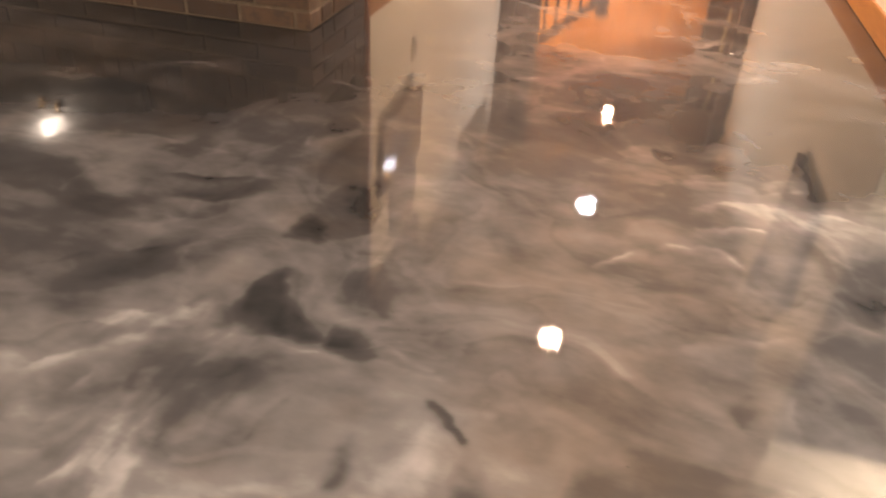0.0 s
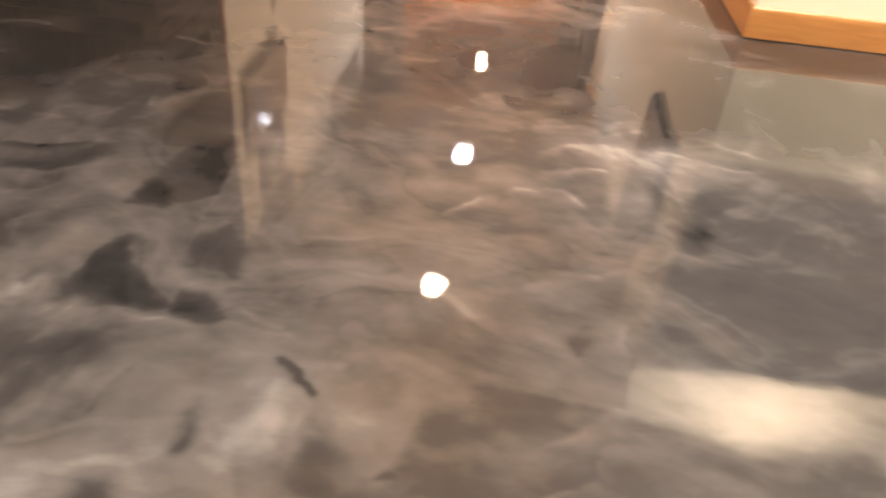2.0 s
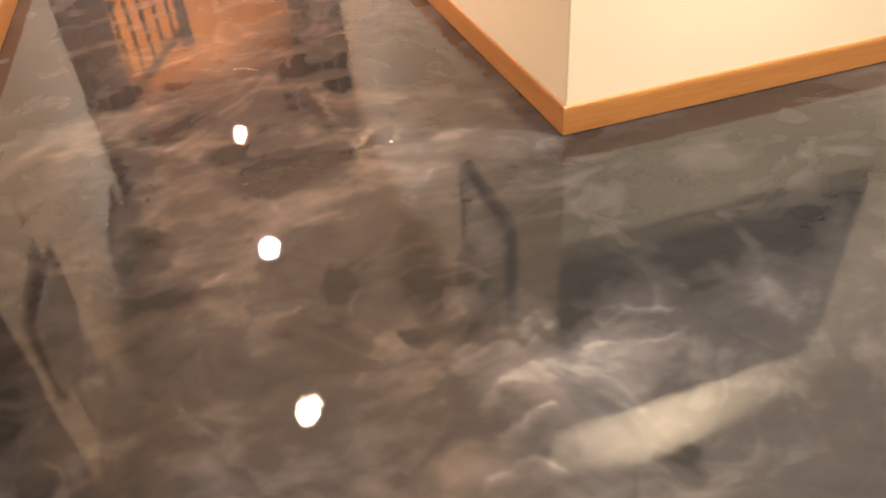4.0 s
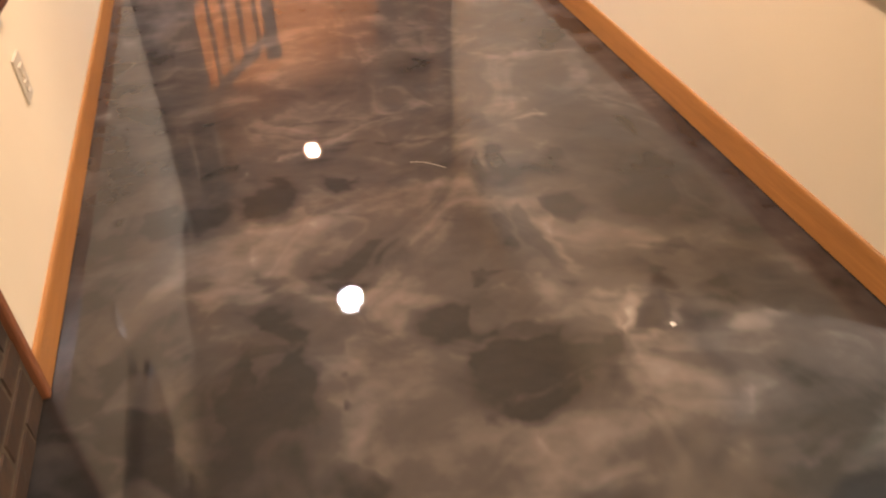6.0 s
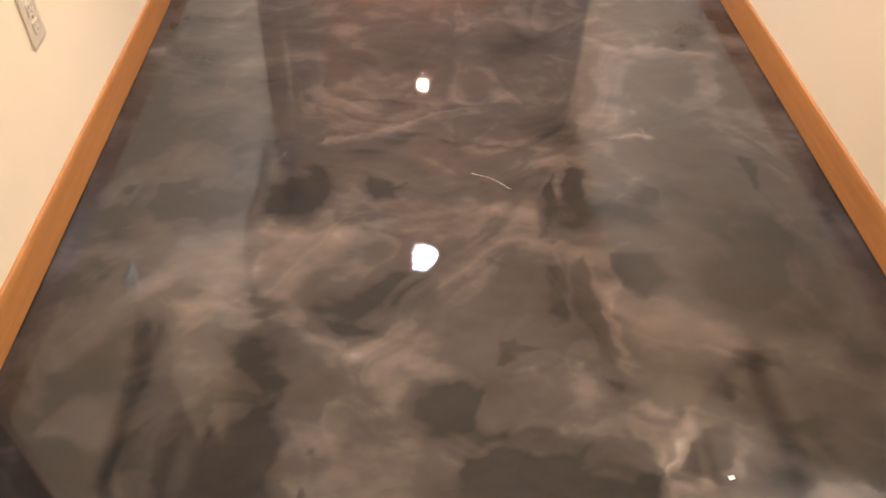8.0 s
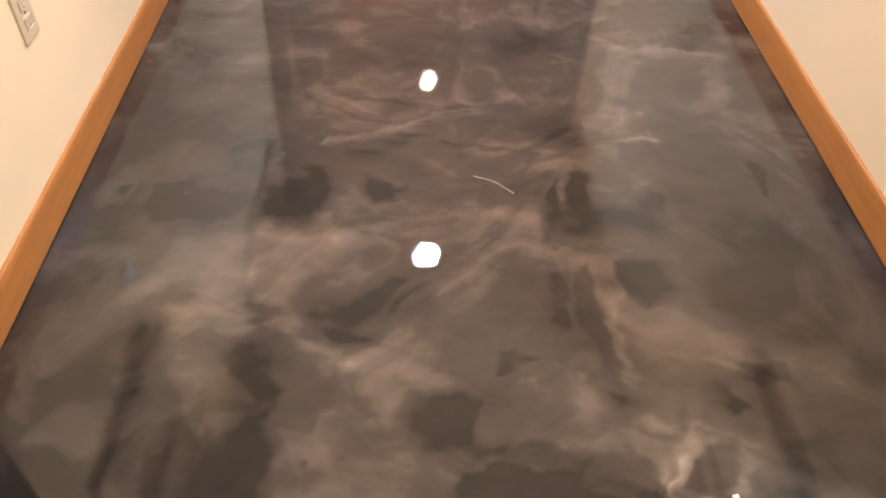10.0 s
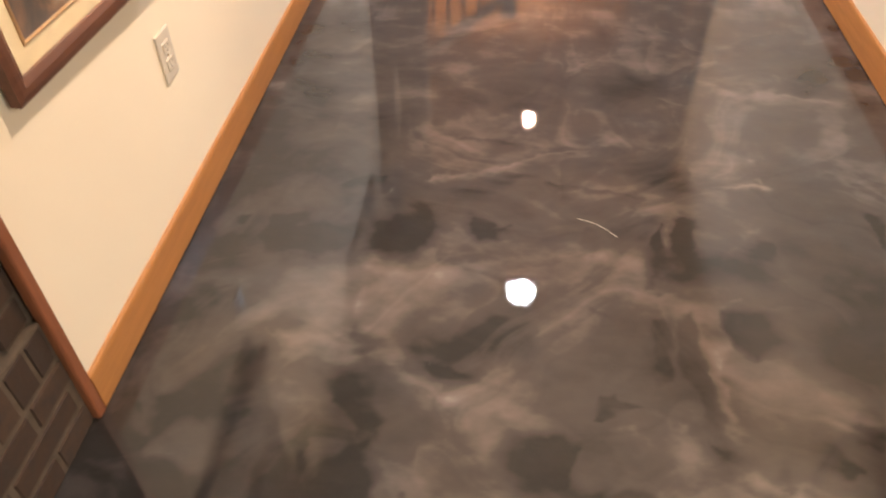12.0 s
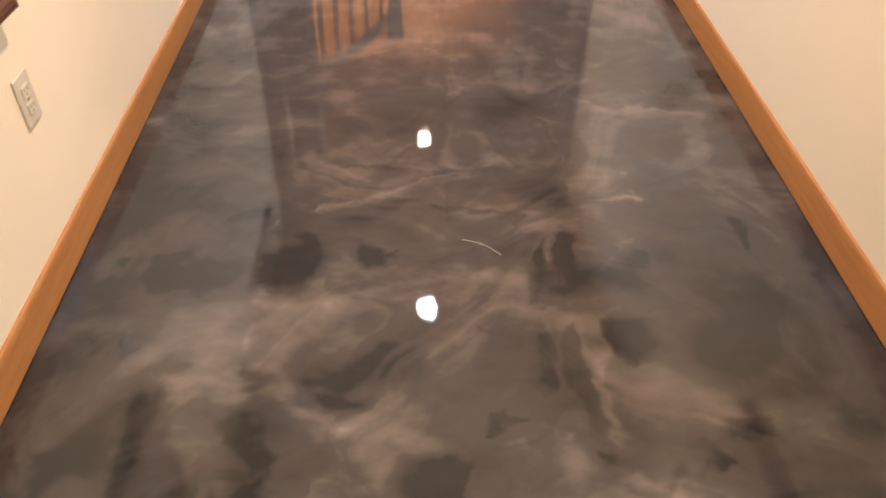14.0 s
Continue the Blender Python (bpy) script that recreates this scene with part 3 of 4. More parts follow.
def segment_distance(x, y, p, q):
    dx, dy = q[0] - p[0], q[1] - p[1]
    s = np.clip(((x - p[0]) * dx + (y - p[1]) * dy) / (dx * dx + dy * dy + 1e-9), 0, 1)
    return np.hypot(x - p[0] - s * dx, y - p[1] - s * dy), s


def nearby(x, y, points, reach):
    px, py = [p[0] for p in points], [p[1] for p in points]
    return np.nonzero((x > min(px) - reach) & (x < max(px) + reach) & (y > min(py) - reach) & (y < max(py) + reach))[0]


def marble(x, y):
    qx, qy = fbm(x * 1.1, y * 1.1, 3), fbm(x * 1.1, y * 1.1, 11)
    px, py = x + 0.7 * (qx - 0.5), y + 0.7 * (qy - 0.5)
    rx, ry = fbm(px * 2.6 + 3, py * 2.6, 131, 3), fbm(px * 2.6, py * 2.6 + 5, 141, 3)
    ux, uy = px + 0.35 * (rx - 0.5), py + 0.35 * (ry - 0.5)
    room = np.clip((-1.2 - y) / 0.5, 0, 1) * np.clip((1.9 - x) / 0.5, 0, 1)
    tone = 0.368 + 0.075 * room + 0.25 * (fbm(ux * 2.0, uy * 2.6, 23, 5) - 0.5)
    # mottling at hand's-width and finger's-width, drawn out across the hall
    vx, vy = ux + 0.10 * (fbm(x * 5, y * 5, 151, 3) - 0.5), uy + 0.10 * (fbm(x * 5, y * 5, 161, 3) - 0.5)
    tone += 0.31 * (fbm(vx * 5, vy * 8, 33, 5) - 0.5) + 0.20 * (fbm(x * 13, y * 19, 37, 4) - 0.5)
    # clouds of pigment with one crisp and one washed-out edge
    lobe = fbm(vx * 3.0 + 8, vy * 4.4, 53, 5)
    tone -= 0.065 * np.clip((lobe - 0.50) / 0.03, 0, 1) * np.clip((0.70 - lobe) / 0.17, 0, 1)
    ridge = 1 - np.abs(2 * fbm(vx * 2.6 + 4, vy * 4.0, 41, 5) - 1)
    tone += 0.05 * np.clip((ridge - 0.90) / 0.10, 0, 1)
    sway = 0.080 - 0.025 * np.clip((-1.3 - y) / 0.3, 0, 1)
    wx = x + sway * (fbm(x * 7, y * 7, 61, 4) - 0.5) + 0.35 * sway * (fbm(x * 22, y * 22, 63, 3) - 0.5)
    wy = y + sway * (fbm(x * 7, y * 7, 71, 4) - 0.5) + 0.35 * sway * (fbm(x * 22, y * 22, 73, 3) - 0.5)
    edge = 0.22 + 5.0 * np.clip(fbm(x * 6, y * 6, 81, 3) - 0.33, 0, 1)
    smoke = np.clip(0.95 + 2.8 * (fbm(vx * 7, vy * 10, 101, 5) - 0.5), 0.35, 1.7)
    torn = np.clip(0.55 + 3.2 * (fbm(x * 9, y * 12, 171, 4) - 0.5), 0.0, 1.3)
    add = np.zeros_like(tone)
    for amount, soft, corners in POOLS:
        k = nearby(x, y, corners, 4 * soft + 0.06)
        ax, ay = wx[k], wy[k]
        dist, inside = np.full(len(k), 9.0), np.zeros(len(k), bool)
        for p, q in zip(corners, corners[1:] + corners[:1]):
            d, s = segment_distance(ax, ay, p, q)
            dist = np.minimum(dist, d)
            if p[1] != q[1]:
                inside ^= ((p[1] > ay) != (q[1] > ay)) & (ax < (q[0] - p[0]) * (ay - p[1]) / (q[1] - p[1]) + p[0])
        f = np.clip(0.5 + 0.5 * np.where(inside, dist, -dist) / (soft * edge[k]), 0, 1)
        add[k] += 1.3 * amount * f * f * (3 - 2 * f) * smoke[k]
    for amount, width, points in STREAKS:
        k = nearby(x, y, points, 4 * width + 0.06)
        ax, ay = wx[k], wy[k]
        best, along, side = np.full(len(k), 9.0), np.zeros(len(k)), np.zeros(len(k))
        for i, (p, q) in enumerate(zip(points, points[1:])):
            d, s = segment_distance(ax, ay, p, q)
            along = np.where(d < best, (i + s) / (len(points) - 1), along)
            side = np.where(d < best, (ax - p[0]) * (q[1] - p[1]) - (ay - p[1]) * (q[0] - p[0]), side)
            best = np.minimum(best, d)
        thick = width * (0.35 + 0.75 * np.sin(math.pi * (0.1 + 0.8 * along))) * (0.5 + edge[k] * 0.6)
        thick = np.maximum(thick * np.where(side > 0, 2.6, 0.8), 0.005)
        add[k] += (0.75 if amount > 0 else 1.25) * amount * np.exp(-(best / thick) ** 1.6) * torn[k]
    return np.clip(tone + np.clip(add, -0.42, 0.30), 0.02, 1.0)


def build_floor():
    xs = axis(-5.0, 5.6, -0.6, 2.9, 0.005, 0.1)
    ys = axis(-6.4, 5.6, -2.45, 1.7, 0.005, 0.05)
    gx, gy = np.meshgrid(xs, ys)
    nx, ny = len(xs), len(ys)
    co = np.stack([gx.ravel(), gy.ravel(), np.zeros(nx * ny)], 1)
    idx = np.arange(nx * ny).reshape(ny, nx)
    quads = np.stack([idx[:-1, :-1].ravel(), idx[:-1, 1:].ravel(), idx[1:, 1:].ravel(), idx[1:, :-1].ravel()], 1)
    me = bpy.data.meshes.new("floor")
    me.vertices.add(len(co))
    me.vertices.foreach_set("co", co.ravel())
    me.loops.add(quads.size)
    me.loops.foreach_set("vertex_index", quads.ravel().astype(np.int32))
    me.polygons.add(len(quads))
    me.polygons.foreach_set("loop_start", (np.arange(len(quads)) * 4).astype(np.int32))
    me.update(calc_edges=True)
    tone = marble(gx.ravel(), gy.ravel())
    fx, fy = gx.ravel(), gy.ravel()
    # brown in the middle of the hall, blue-grey along its walls and out in the room
    middle = np.exp(-((fx - 0.90) / 0.62) ** 4) * np.clip((fy + 1.9) / 0.8, 0, 1)
    left_room = np.clip((-1.2 - fy) / 0.4, 0, 1) * np.clip((1.0 - fx) / 0.3, 0, 1)
    right_room = np.clip((fx - 1.2) / 0.25, 0, 1) * np.clip((0.10 - fy) / 0.3, 0, 1)
    hue = np.clip(0.22 + 0.22 * np.clip((fy + 0.5) / 0.3, 0, 1) - 0.55 * left_room - 0.55 * right_room + 0.62 * middle + 1.5 * (fbm(fx * 1.7, fy * 1.7, 91, 4) - 0.5) + 0.9 * (fbm(fx * 7, fy * 9, 95, 3) - 0.5), 0, 1)
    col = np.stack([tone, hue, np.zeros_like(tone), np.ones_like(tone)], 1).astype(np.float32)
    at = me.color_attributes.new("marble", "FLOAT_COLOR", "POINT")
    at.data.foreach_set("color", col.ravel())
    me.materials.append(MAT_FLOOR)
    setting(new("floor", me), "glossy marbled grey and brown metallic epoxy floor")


build_floor()

# ---------------------------------------------------------------- walls and ceiling
T = 0.12


def wall(name, x0, x1, y0, y1, label, mat=MAT_WALL, z0=0.0, z1=H, bevel=0.0):
    return setting(finish(name, box(x0, x1, y0, y1, z0, z1, bevel), mat), label)


wall("wall_hall_left", -T, 0, 0.0, END_L, "smooth cream painted hall wall hung with pictures")
bm = bmesh.new()
outline = [(W, END_R), (W, YC), (5.6, YC), (5.6, YC + T), (W + T, YC + T), (W + T, END_R)]
low = [bm.verts.new((px, py, 0)) for px, py in outline]
high = [bm.verts.new((px, py, H)) for px, py in outline]
bm.faces.new(low[::-1])
bm.faces.new(high)
for i in range(6):
    bm.faces.new((low[i], low[(i + 1) % 6], high[(i + 1) % 6], high[i]))
corner = [e for e in bm.edges if {low[1], high[1]} == set(e.verts)]
bmesh.ops.bevel(bm, geom=corner, offset=0.006, segments=3, affect="EDGES", profile=0.5)
bmesh.ops.recalc_face_normals(bm, faces=bm.faces)
setting(finish("wall_right", bm, MAT_WALL), "smooth cream painted wall turning an outside corner")
wall("wall_room_left", -5.0, -2.62, 0.0, T, "cream painted room wall beside the brick fireplace")
wall("wall_room_west", -5.0 - T, -5.0, -6.4, T, "plain cream painted room wall")
wall("wall_room_east", 5.6, 5.6 + T, -6.4, YC + T, "plain cream painted room wall")
wall("wall_room_south", -5.0 - T, 5.6 + T, -6.4 - T, -6.4, "plain cream painted room wall")
wall("wall_stair_west", -2.6, -2.5, END_L + T, 5.4, "plain cream painted stairwell wall")
wall("wall_stair_east", 2.6, 2.7, END_R, 5.4, "plain cream painted stairwell wall")
wall("wall_stair_south_left", -2.6, -T, END_L, END_L + T, "plain cream painted stairwell wall")
wall("wall_stair_south_right", W + T, 2.7, END_R - T, END_R, "plain cream painted stairwell wall")
setting(finish("ceiling", box(-5.2, 5.8, -6.6, 3.52, H, H + 0.1), MAT_CEIL), "low white painted ceiling with recessed lights")
# dim stairwell ceiling: the shade is put into a darker base colour
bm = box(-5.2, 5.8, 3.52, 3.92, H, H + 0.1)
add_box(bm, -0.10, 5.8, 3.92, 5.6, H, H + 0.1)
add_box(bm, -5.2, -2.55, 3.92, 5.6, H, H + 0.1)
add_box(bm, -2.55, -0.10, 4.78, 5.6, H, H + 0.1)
setting(finish("ceiling_stairwell", bm, painted("dimmed_ceiling", (0.27, 0.235, 0.20), 0.9, 0.15)), "ceiling round the stair opening, dimness painted in as dull taupe")
# unseen stair shaft above the ceiling, added to confine the stair lamp's light
bm = box(-2.65, -2.55, 3.82, 5.08, H + 0.1, 3.6)
add_box(bm, -0.10, 0.0, 3.82, 5.08, H + 0.1, 3.6)
add_box(bm, -2.55, -0.10, 3.82, 3.92, H + 0.1, 3.6)
add_box(bm, -2.55, -0.10, 4.78, 5.08, H + 0.1, 3.6)
add_box(bm, -2.65, 0.0, 3.82, 5.08, 3.6, 3.7)
setting(finish("wall_stair_shaft", bm, painted("shaft_plaster", (0.42, 0.36, 0.29))), "unseen beige stair shaft added above the ceiling to confine lamp light")

# stairwell back wall: honey pine boards below, plain brown plaster above
back = setting(finish("wall_stair_back", box(-2.6, 2.7, 5.0, 5.1, 0, H), painted("tan_plaster", (0.40, 0.27, 0.17))), "orange pine boarded stairwell wall from floor to ceiling")
pw = 0.14
mesh_board = None
for i in range(37):
    bm = box(-pw / 2 + 0.002, pw / 2 - 0.002, -0.018, 0, 0, H, 0.004, 1)
    if mesh_board is None:
        ob = part("board", bm, MAT_PINE, back)
        mesh_board = ob.data
    else:
        bm.free()
        ob = new("board", mesh_board)
        ob.parent = back
    ob.location = (-2.5 + i * pw, 5.0, 0)

# baseboards: eased top, small shadow gap under them painted as a near-black strip
PROFILE = [(0.0, 0.004), (0.0, 0.101), (0.004, 0.1015), (0.0075, 0.0985), (0.0092, 0.093), (0.010, 0.085), (0.010, 0.004)]
GAP = [(0.0, 0.0), (0.0, 0.004), (0.008, 0.004), (0.008, 0.0)]


def baseboard(path, mat, label):
    ob = setting(finish("baseboard", sweep(PROFILE, path), mat), label)
    part("gap", sweep(GAP, path), MAT_GAP, ob)


baseboard([(0, -0.002), (0, END_L)], MAT_OAK_Y, "honey oak baseboard along the hall wall")
baseboard([(W, END_R), (W, YC - 0.001)], MAT_OAK_Y, "honey oak baseboard along the hall wall")
baseboard([(W - 0.010, YC), (5.6, YC)], MAT_OAK_X, "honey oak baseboard under the black screen")
baseboard([(-5.0, 0), (-2.62, 0)], MAT_OAK_X, "honey oak baseboard along the room wall")
setting(finish("trim", box(-0.012, 0.012, -0.030, -0.003, 0, H, 0.006, 3), MAT_TRIM), "reddish brown wooden corner trim between brick and wall")

# ---------------------------------------------------------------- recessed lights
# fittings are built for the three assumed fill lamps as well
for x, y, power, colour, radius in LIGHTS:
    e = tagged(new("recessed_light"), "round white recessed ceiling downlight, real or assumed, switched on", "light", "recessed ceiling lights")
    e.location = (x, y, H)
    rim = lathe([(radius + 0.001, -0.0005), (radius + 0.003, -0.006), (radius + 0.018, -0.007), (radius + 0.028, -0.003), (radius + 0.029, 0.0)], 28)
    part("trim_ring", rim, MAT_WHITE, e, smooth=True)
    part("lens", add_cyl(bmesh.new(), 0, 0, -0.004, -0.001, radius, n=28), glowing("lens_glow", colour, 12.0), e, "glowing frosted lens")

# ---------------------------------------------------------------- pictures


TURN_L, LEAN_L, TURN_R, LEAN_R = -2.4, 1.1, 0.9, -0.9


def picture(side, y0, y1, z0, z1, frame_w, mat_w, frame_mat, mat_mat, art, label, fillet=True, depth=0.022, turn=0.0, lean=0.0):
    """A framed picture under glass; side +1 hangs on the left wall, -1 on the right one. Built flat, then stood up."""
    e = tagged(new("framed_picture"), label, "picture", "pictures on the hall walls")
    w, h = y1 - y0, z1 - z0
    x0 = 0.0 if side > 0 else W

    def place(a, b, c):      # a along the wall, b up, c out from the wall
        return Vector((side * c, a, b))

    def rails(fw, lo, hi, inset, bev):
        out = []
        a0, a1, b0, b1 = inset, w - inset, inset, h - inset
        for k in range(4):
            bm = bmesh.new()
            if k == 0:
                o, i = ((a0, b0), (a1, b0)), ((a1 - fw, b0 + fw), (a0 + fw, b0 + fw))
            elif k == 1:
                o, i = ((a1, b0), (a1, b1)), ((a1 - fw, b1 - fw), (a1 - fw, b0 + fw))
            elif k == 2:
                o, i = ((a1, b1), (a0, b1)), ((a0 + fw, b1 - fw), (a1 - fw, b1 - fw))
            else:
                o, i = ((a0, b1), (a0, b0)), ((a0 + fw, b0 + fw), (a0 + fw, b1 - fw))
            quad = [*o, *i]
            lower = [bm.verts.new(place(p[0], p[1], lo)) for p in quad]
            tops = [hi - bev, hi - bev, hi - bev * 2.2, hi - bev * 2.2]
            upper = [bm.verts.new(place(p[0], p[1], t)) for p, t in zip(quad, tops)]
            mid = []
            for j in range(4):
                p, q = quad[j], quad[3 - j]
                f = 0.35
                mid.append(bm.verts.new(place(p[0] + (q[0] - p[0]) * f, p[1] + (q[1] - p[1]) * f, hi)))
            bm.faces.new(lower[::-1])
            bm.faces.new((upper[0], upper[1], mid[1], mid[0]))
            bm.faces.new((mid[0], mid[1], mid[2], mid[3]))
            bm.faces.new((mid[3], mid[2], upper[2], upper[3]))
            bm.faces.new((lower[0], lower[1], upper[1], upper[0]))
            bm.faces.new((lower[2], lower[3], upper[3], upper[2]))
            bm.faces.new((lower[1], lower[2], upper[2], mid[2], mid[1], upper[1]))
            bm.faces.new((lower[3], lower[0], upper[0], mid[0], mid[3], upper[3]))
            bmesh.ops.recalc_face_normals(bm, faces=bm.faces)
            out.append(bm)
        return out

    def sheet(inset, lo, hi):
        bm = bmesh.new()
        p, q = place(inset, inset, lo), place(w - inset, h - inset, hi)
        return add_box(bm, min(p.x, q.x), max(p.x, q.x), p.y, q.y, p.z, q.z)

    for bm in rails(frame_w, 0.0, depth, 0.0, 0.003):
        part("frame_rail", bm, frame_mat, e, "stained wooden frame rail")
    part("mat_board", sheet(frame_w - 0.004, 0.004, depth - 0.012), mat_mat, e, "cream mat board")
    if fillet:
        for bm in rails(0.006, depth - 0.012, depth - 0.008, frame_w + mat_w - 0.006, 0.001):
            part("fillet", bm, MAT_GOLD, e, "thin gilt fillet")
    part("print", sheet(frame_w + mat_w, depth - 0.0118, depth - 0.0105), art, e, "printed artwork")
    g = part("glass", sheet(frame_w - 0.003, depth - 0.0075, depth - 0.0055), MAT_GLASS, e, "clear glazing")
    g.visible_shadow = False
    e.location = (x0, y0, z0)
    if turn:
        e.location.x += side * (max(0.0, w * math.sin(radians(turn))) + max(0.0, h * math.sin(radians(lean))))
        e.rotation_euler = (0, -side * radians(lean), side * radians(turn))
    return e


picture(1, 0.118, 0.660, 0.618, 0.985, 0.034, 0.040, MAT_FRAME, MAT_MAT, MAT_ART_WOODS, "landscape print in a brown wooden frame with linen mat", turn=TURN_L, lean=LEAN_L)
picture(1, 0.290, 0.655, 1.060, 1.340, 0.024, 0.030, MAT_FRAME_DARK, MAT_MAT, MAT_ART_GREY, "small print in a narrow dark wooden frame")
picture(1, 0.030, 0.800, 1.440, 1.960, 0.050, 0.045, MAT_FRAME_DARK, MAT_MAT, MAT_ART_DARK, "large dark print in a heavy dark wooden frame")
picture(1, 1.800, 2.560, 1.430, 1.960, 0.045, 0.055, MAT_FRAME_DARK, MAT_MAT_PALE, MAT_ART_GREY, "large pale print in a dark wooden frame")
picture(-1, 0.020, 0.620, 0.655, 1.140, 0.044, 0.055, MAT_FRAME_DARK, MAT_MAT_PALE, MAT_ART_PALE, "pale print in a dark brown wooden frame", depth=0.036, turn=TURN_R, lean=LEAN_R)
picture(-1, 0.230, 0.800, 1.300, 1.860, 0.045, 0.035, MAT_FRAME_DARK, MAT_MAT, MAT_ART_DARK, "dark print in a heavy dark wooden frame")

# ---------------------------------------------------------------- outlet
outlet = tagged(new("wall_outlet"), "almond plastic duplex wall outlet on the cream wall", "outlet")
outlet.location = (0, 0.640, 0.419)
part("cover_plate", box(0, 0.006, -0.035, 0.035, -0.057, 0.057, 0.003, 2), MAT_PLATE, outlet)
for dz in (-0.0195, 0.0195):
    face = part("receptacle", box(0.0055, 0.0082, -0.0165, 0.0165, dz - 0.0135, dz + 0.0135, 0.003, 2), MAT_PLATE, outlet)
    for dy, hh in ((-0.0065, 0.0042), (0.0065, 0.0034)):
        part("slot", box(0.0070, 0.0085, dy - 0.0011, dy + 0.0011, dz + 0.001, dz + 0.001 + 2 * hh), MAT_SLOT, face)
    part("ground_hole", box(0.0070, 0.0085, -0.0024, 0.0024, dz - 0.0095, dz - 0.005), MAT_SLOT, face)
part("screw", box(0.0055, 0.0070, -0.003, 0.003, -0.003, 0.003, 0.001, 1), MAT_BRASS, outlet)

# ---------------------------------------------------------------- black screen on the corner wall
tv = tagged(new("television"), "large black glossy flat screen mounted on the cream wall", "television")
tv.location = (1.917, YC, 0.552)
TW, TH = 1.328, 0.924
part("wall_bracket", box(0.40, 0.90, -0.008, 0, 0.30, 0.65, 0.002, 1), MAT_BEZEL, tv)
part("back_shell", box(0.004, TW - 0.004, -0.020, -0.006, 0.004, TH - 0.004, 0.003, 2), MAT_BEZEL, tv)
part("screen", box(0.010, TW - 0.010, -0.0245, -0.019, 0.014, TH - 0.010), MAT_SCREEN, tv, "black glass panel")
for a in ((0, 0.012, 0, TH), (TW - 0.012, TW, 0, TH), (0.012, TW - 0.012, 0, 0.016), (0.012, TW - 0.012, TH - 0.012, TH)):
    part("bezel", box(a[0], a[1], -0.027, -0.012, a[2], a[3], 0.002, 1), MAT_BEZEL, tv)

# ---------------------------------------------------------------- stairwell seen past the end of the hall
for nm, x0, x1, y0, y1, lab in (("post", 0.0, 0.115, END_L, END_L + 0.13, "dark walnut cased post at the hall end"),
                                ("post", -0.060, 0.250, END_L + 0.42, END_L + 0.55, "slim dark walnut post beside the stairs"),
                                ("post", W - 0.10, W, END_R, END_R + 0.13, "dark walnut cased post at the hall end")):
    e = tagged(new("cased_post"), lab, "post", "posts at the hall end")
    e.location = ((x0 + x1) / 2, (y0 + y1) / 2, 0)
    hx, hy = (x1 - x0) / 2, (y1 - y0) / 2
    part("shaft", box(-hx, hx, -hy, hy, 0, H, 0.006, 2), MAT_DARKWOOD, e)
    part("plinth", box(-hx - 0.012, hx + 0.012, -hy - 0.012, hy + 0.012, 0, 0.16, 0.006, 2), MAT_DARKWOOD, e)
    part("moulding", box(-hx * 0.45, hx * 0.45, -hy - 0.014, -hy + 0.004, 0.2, H - 0.1, 0.006, 2), MAT_DARKWOOD, e)

cabinet = tagged(new("wall_cabinet"), "narrow dark walnut two-door cabinet high on the pine wall", "cabinet")
cabinet.location = (1.86, 4.982, 1.06)
part("body", box(-0.20, 0.20, -0.22, 0, 0, 1.0, 0.005, 2), MAT_DARKWOOD, cabinet)
for x0, x1 in ((-0.20, -0.012), (0.012, 0.20)):
    leaf = part("door", box(x0, x1, -0.242, -0.222, 0.004, 0.996, 0.004, 2), MAT_DARKWOOD, cabinet)
    part("panel", box(x0 + 0.045, x1 - 0.045, -0.250, -0.240, 0.06, 0.94, 0.006, 2), MAT_DARKWOOD, leaf)
part("stile", box(-0.010, 0.010, -0.236, -0.220, 0, 1.0, 0.002, 1), MAT_MAT, cabinet, "pale strip between the doors")

RISE, RUN, X0, Y0, Y1 = 0.19, 0.215, 0.72, 3.84, 4.86
stairs = tagged(new("staircase"), "wooden staircase with dark spindles rising beside a pine wall", "staircase")
for i in range(10):
    xa = X0 - i * RUN
    part("tread", box(xa - RUN - 0.03, xa, Y0 - 0.05, Y1, (i + 1) * RISE - 0.03, (i + 1) * RISE, 0.008, 2), MAT_PINE, stairs)
    part("riser", box(xa - RUN, xa - RUN + 0.018, Y0, Y1, i * RISE, (i + 1) * RISE - 0.03), MAT_PINE, stairs)


def sloped(x0, z0, x1, z1, yc, half_y, half_z, bevel):
    ln = math.hypot(x1 - x0, z1 - z0)
    bm = box(-ln / 2, ln / 2, -half_y, half_y, -half_z, half_z, bevel, 2)
    bmesh.ops.rotate(bm, verts=bm.verts, cent=(0, 0, 0), matrix=Matrix.Rotation(-math.atan2(z1 - z0, x1 - x0), 3, "Y"))
    bmesh.ops.translate(bm, verts=bm.verts, vec=((x0 + x1) / 2, yc, (z0 + z1) / 2))
    return bm


part("stringer", sloped(X0 - 0.1, 0.14, X0 - 2.1, 0.14 + 2.0 * RISE / RUN, Y0 - 0.025, 0.018, 0.12, 0.003), MAT_DARKWOOD, stairs)
part("handrail", sloped(X0, 0.87, X0 - 1.35, 0.87 + 1.35 * RISE / RUN, Y0, 0.03, 0.028, 0.012), MAT_DARKWOOD, stairs)
newel = part("newel_post", box(X0 - 0.04, X0 + 0.04, Y0 - 0.04, Y0 + 0.04, 0, 0.98, 0.005, 2), MAT_DARKWOOD, stairs)
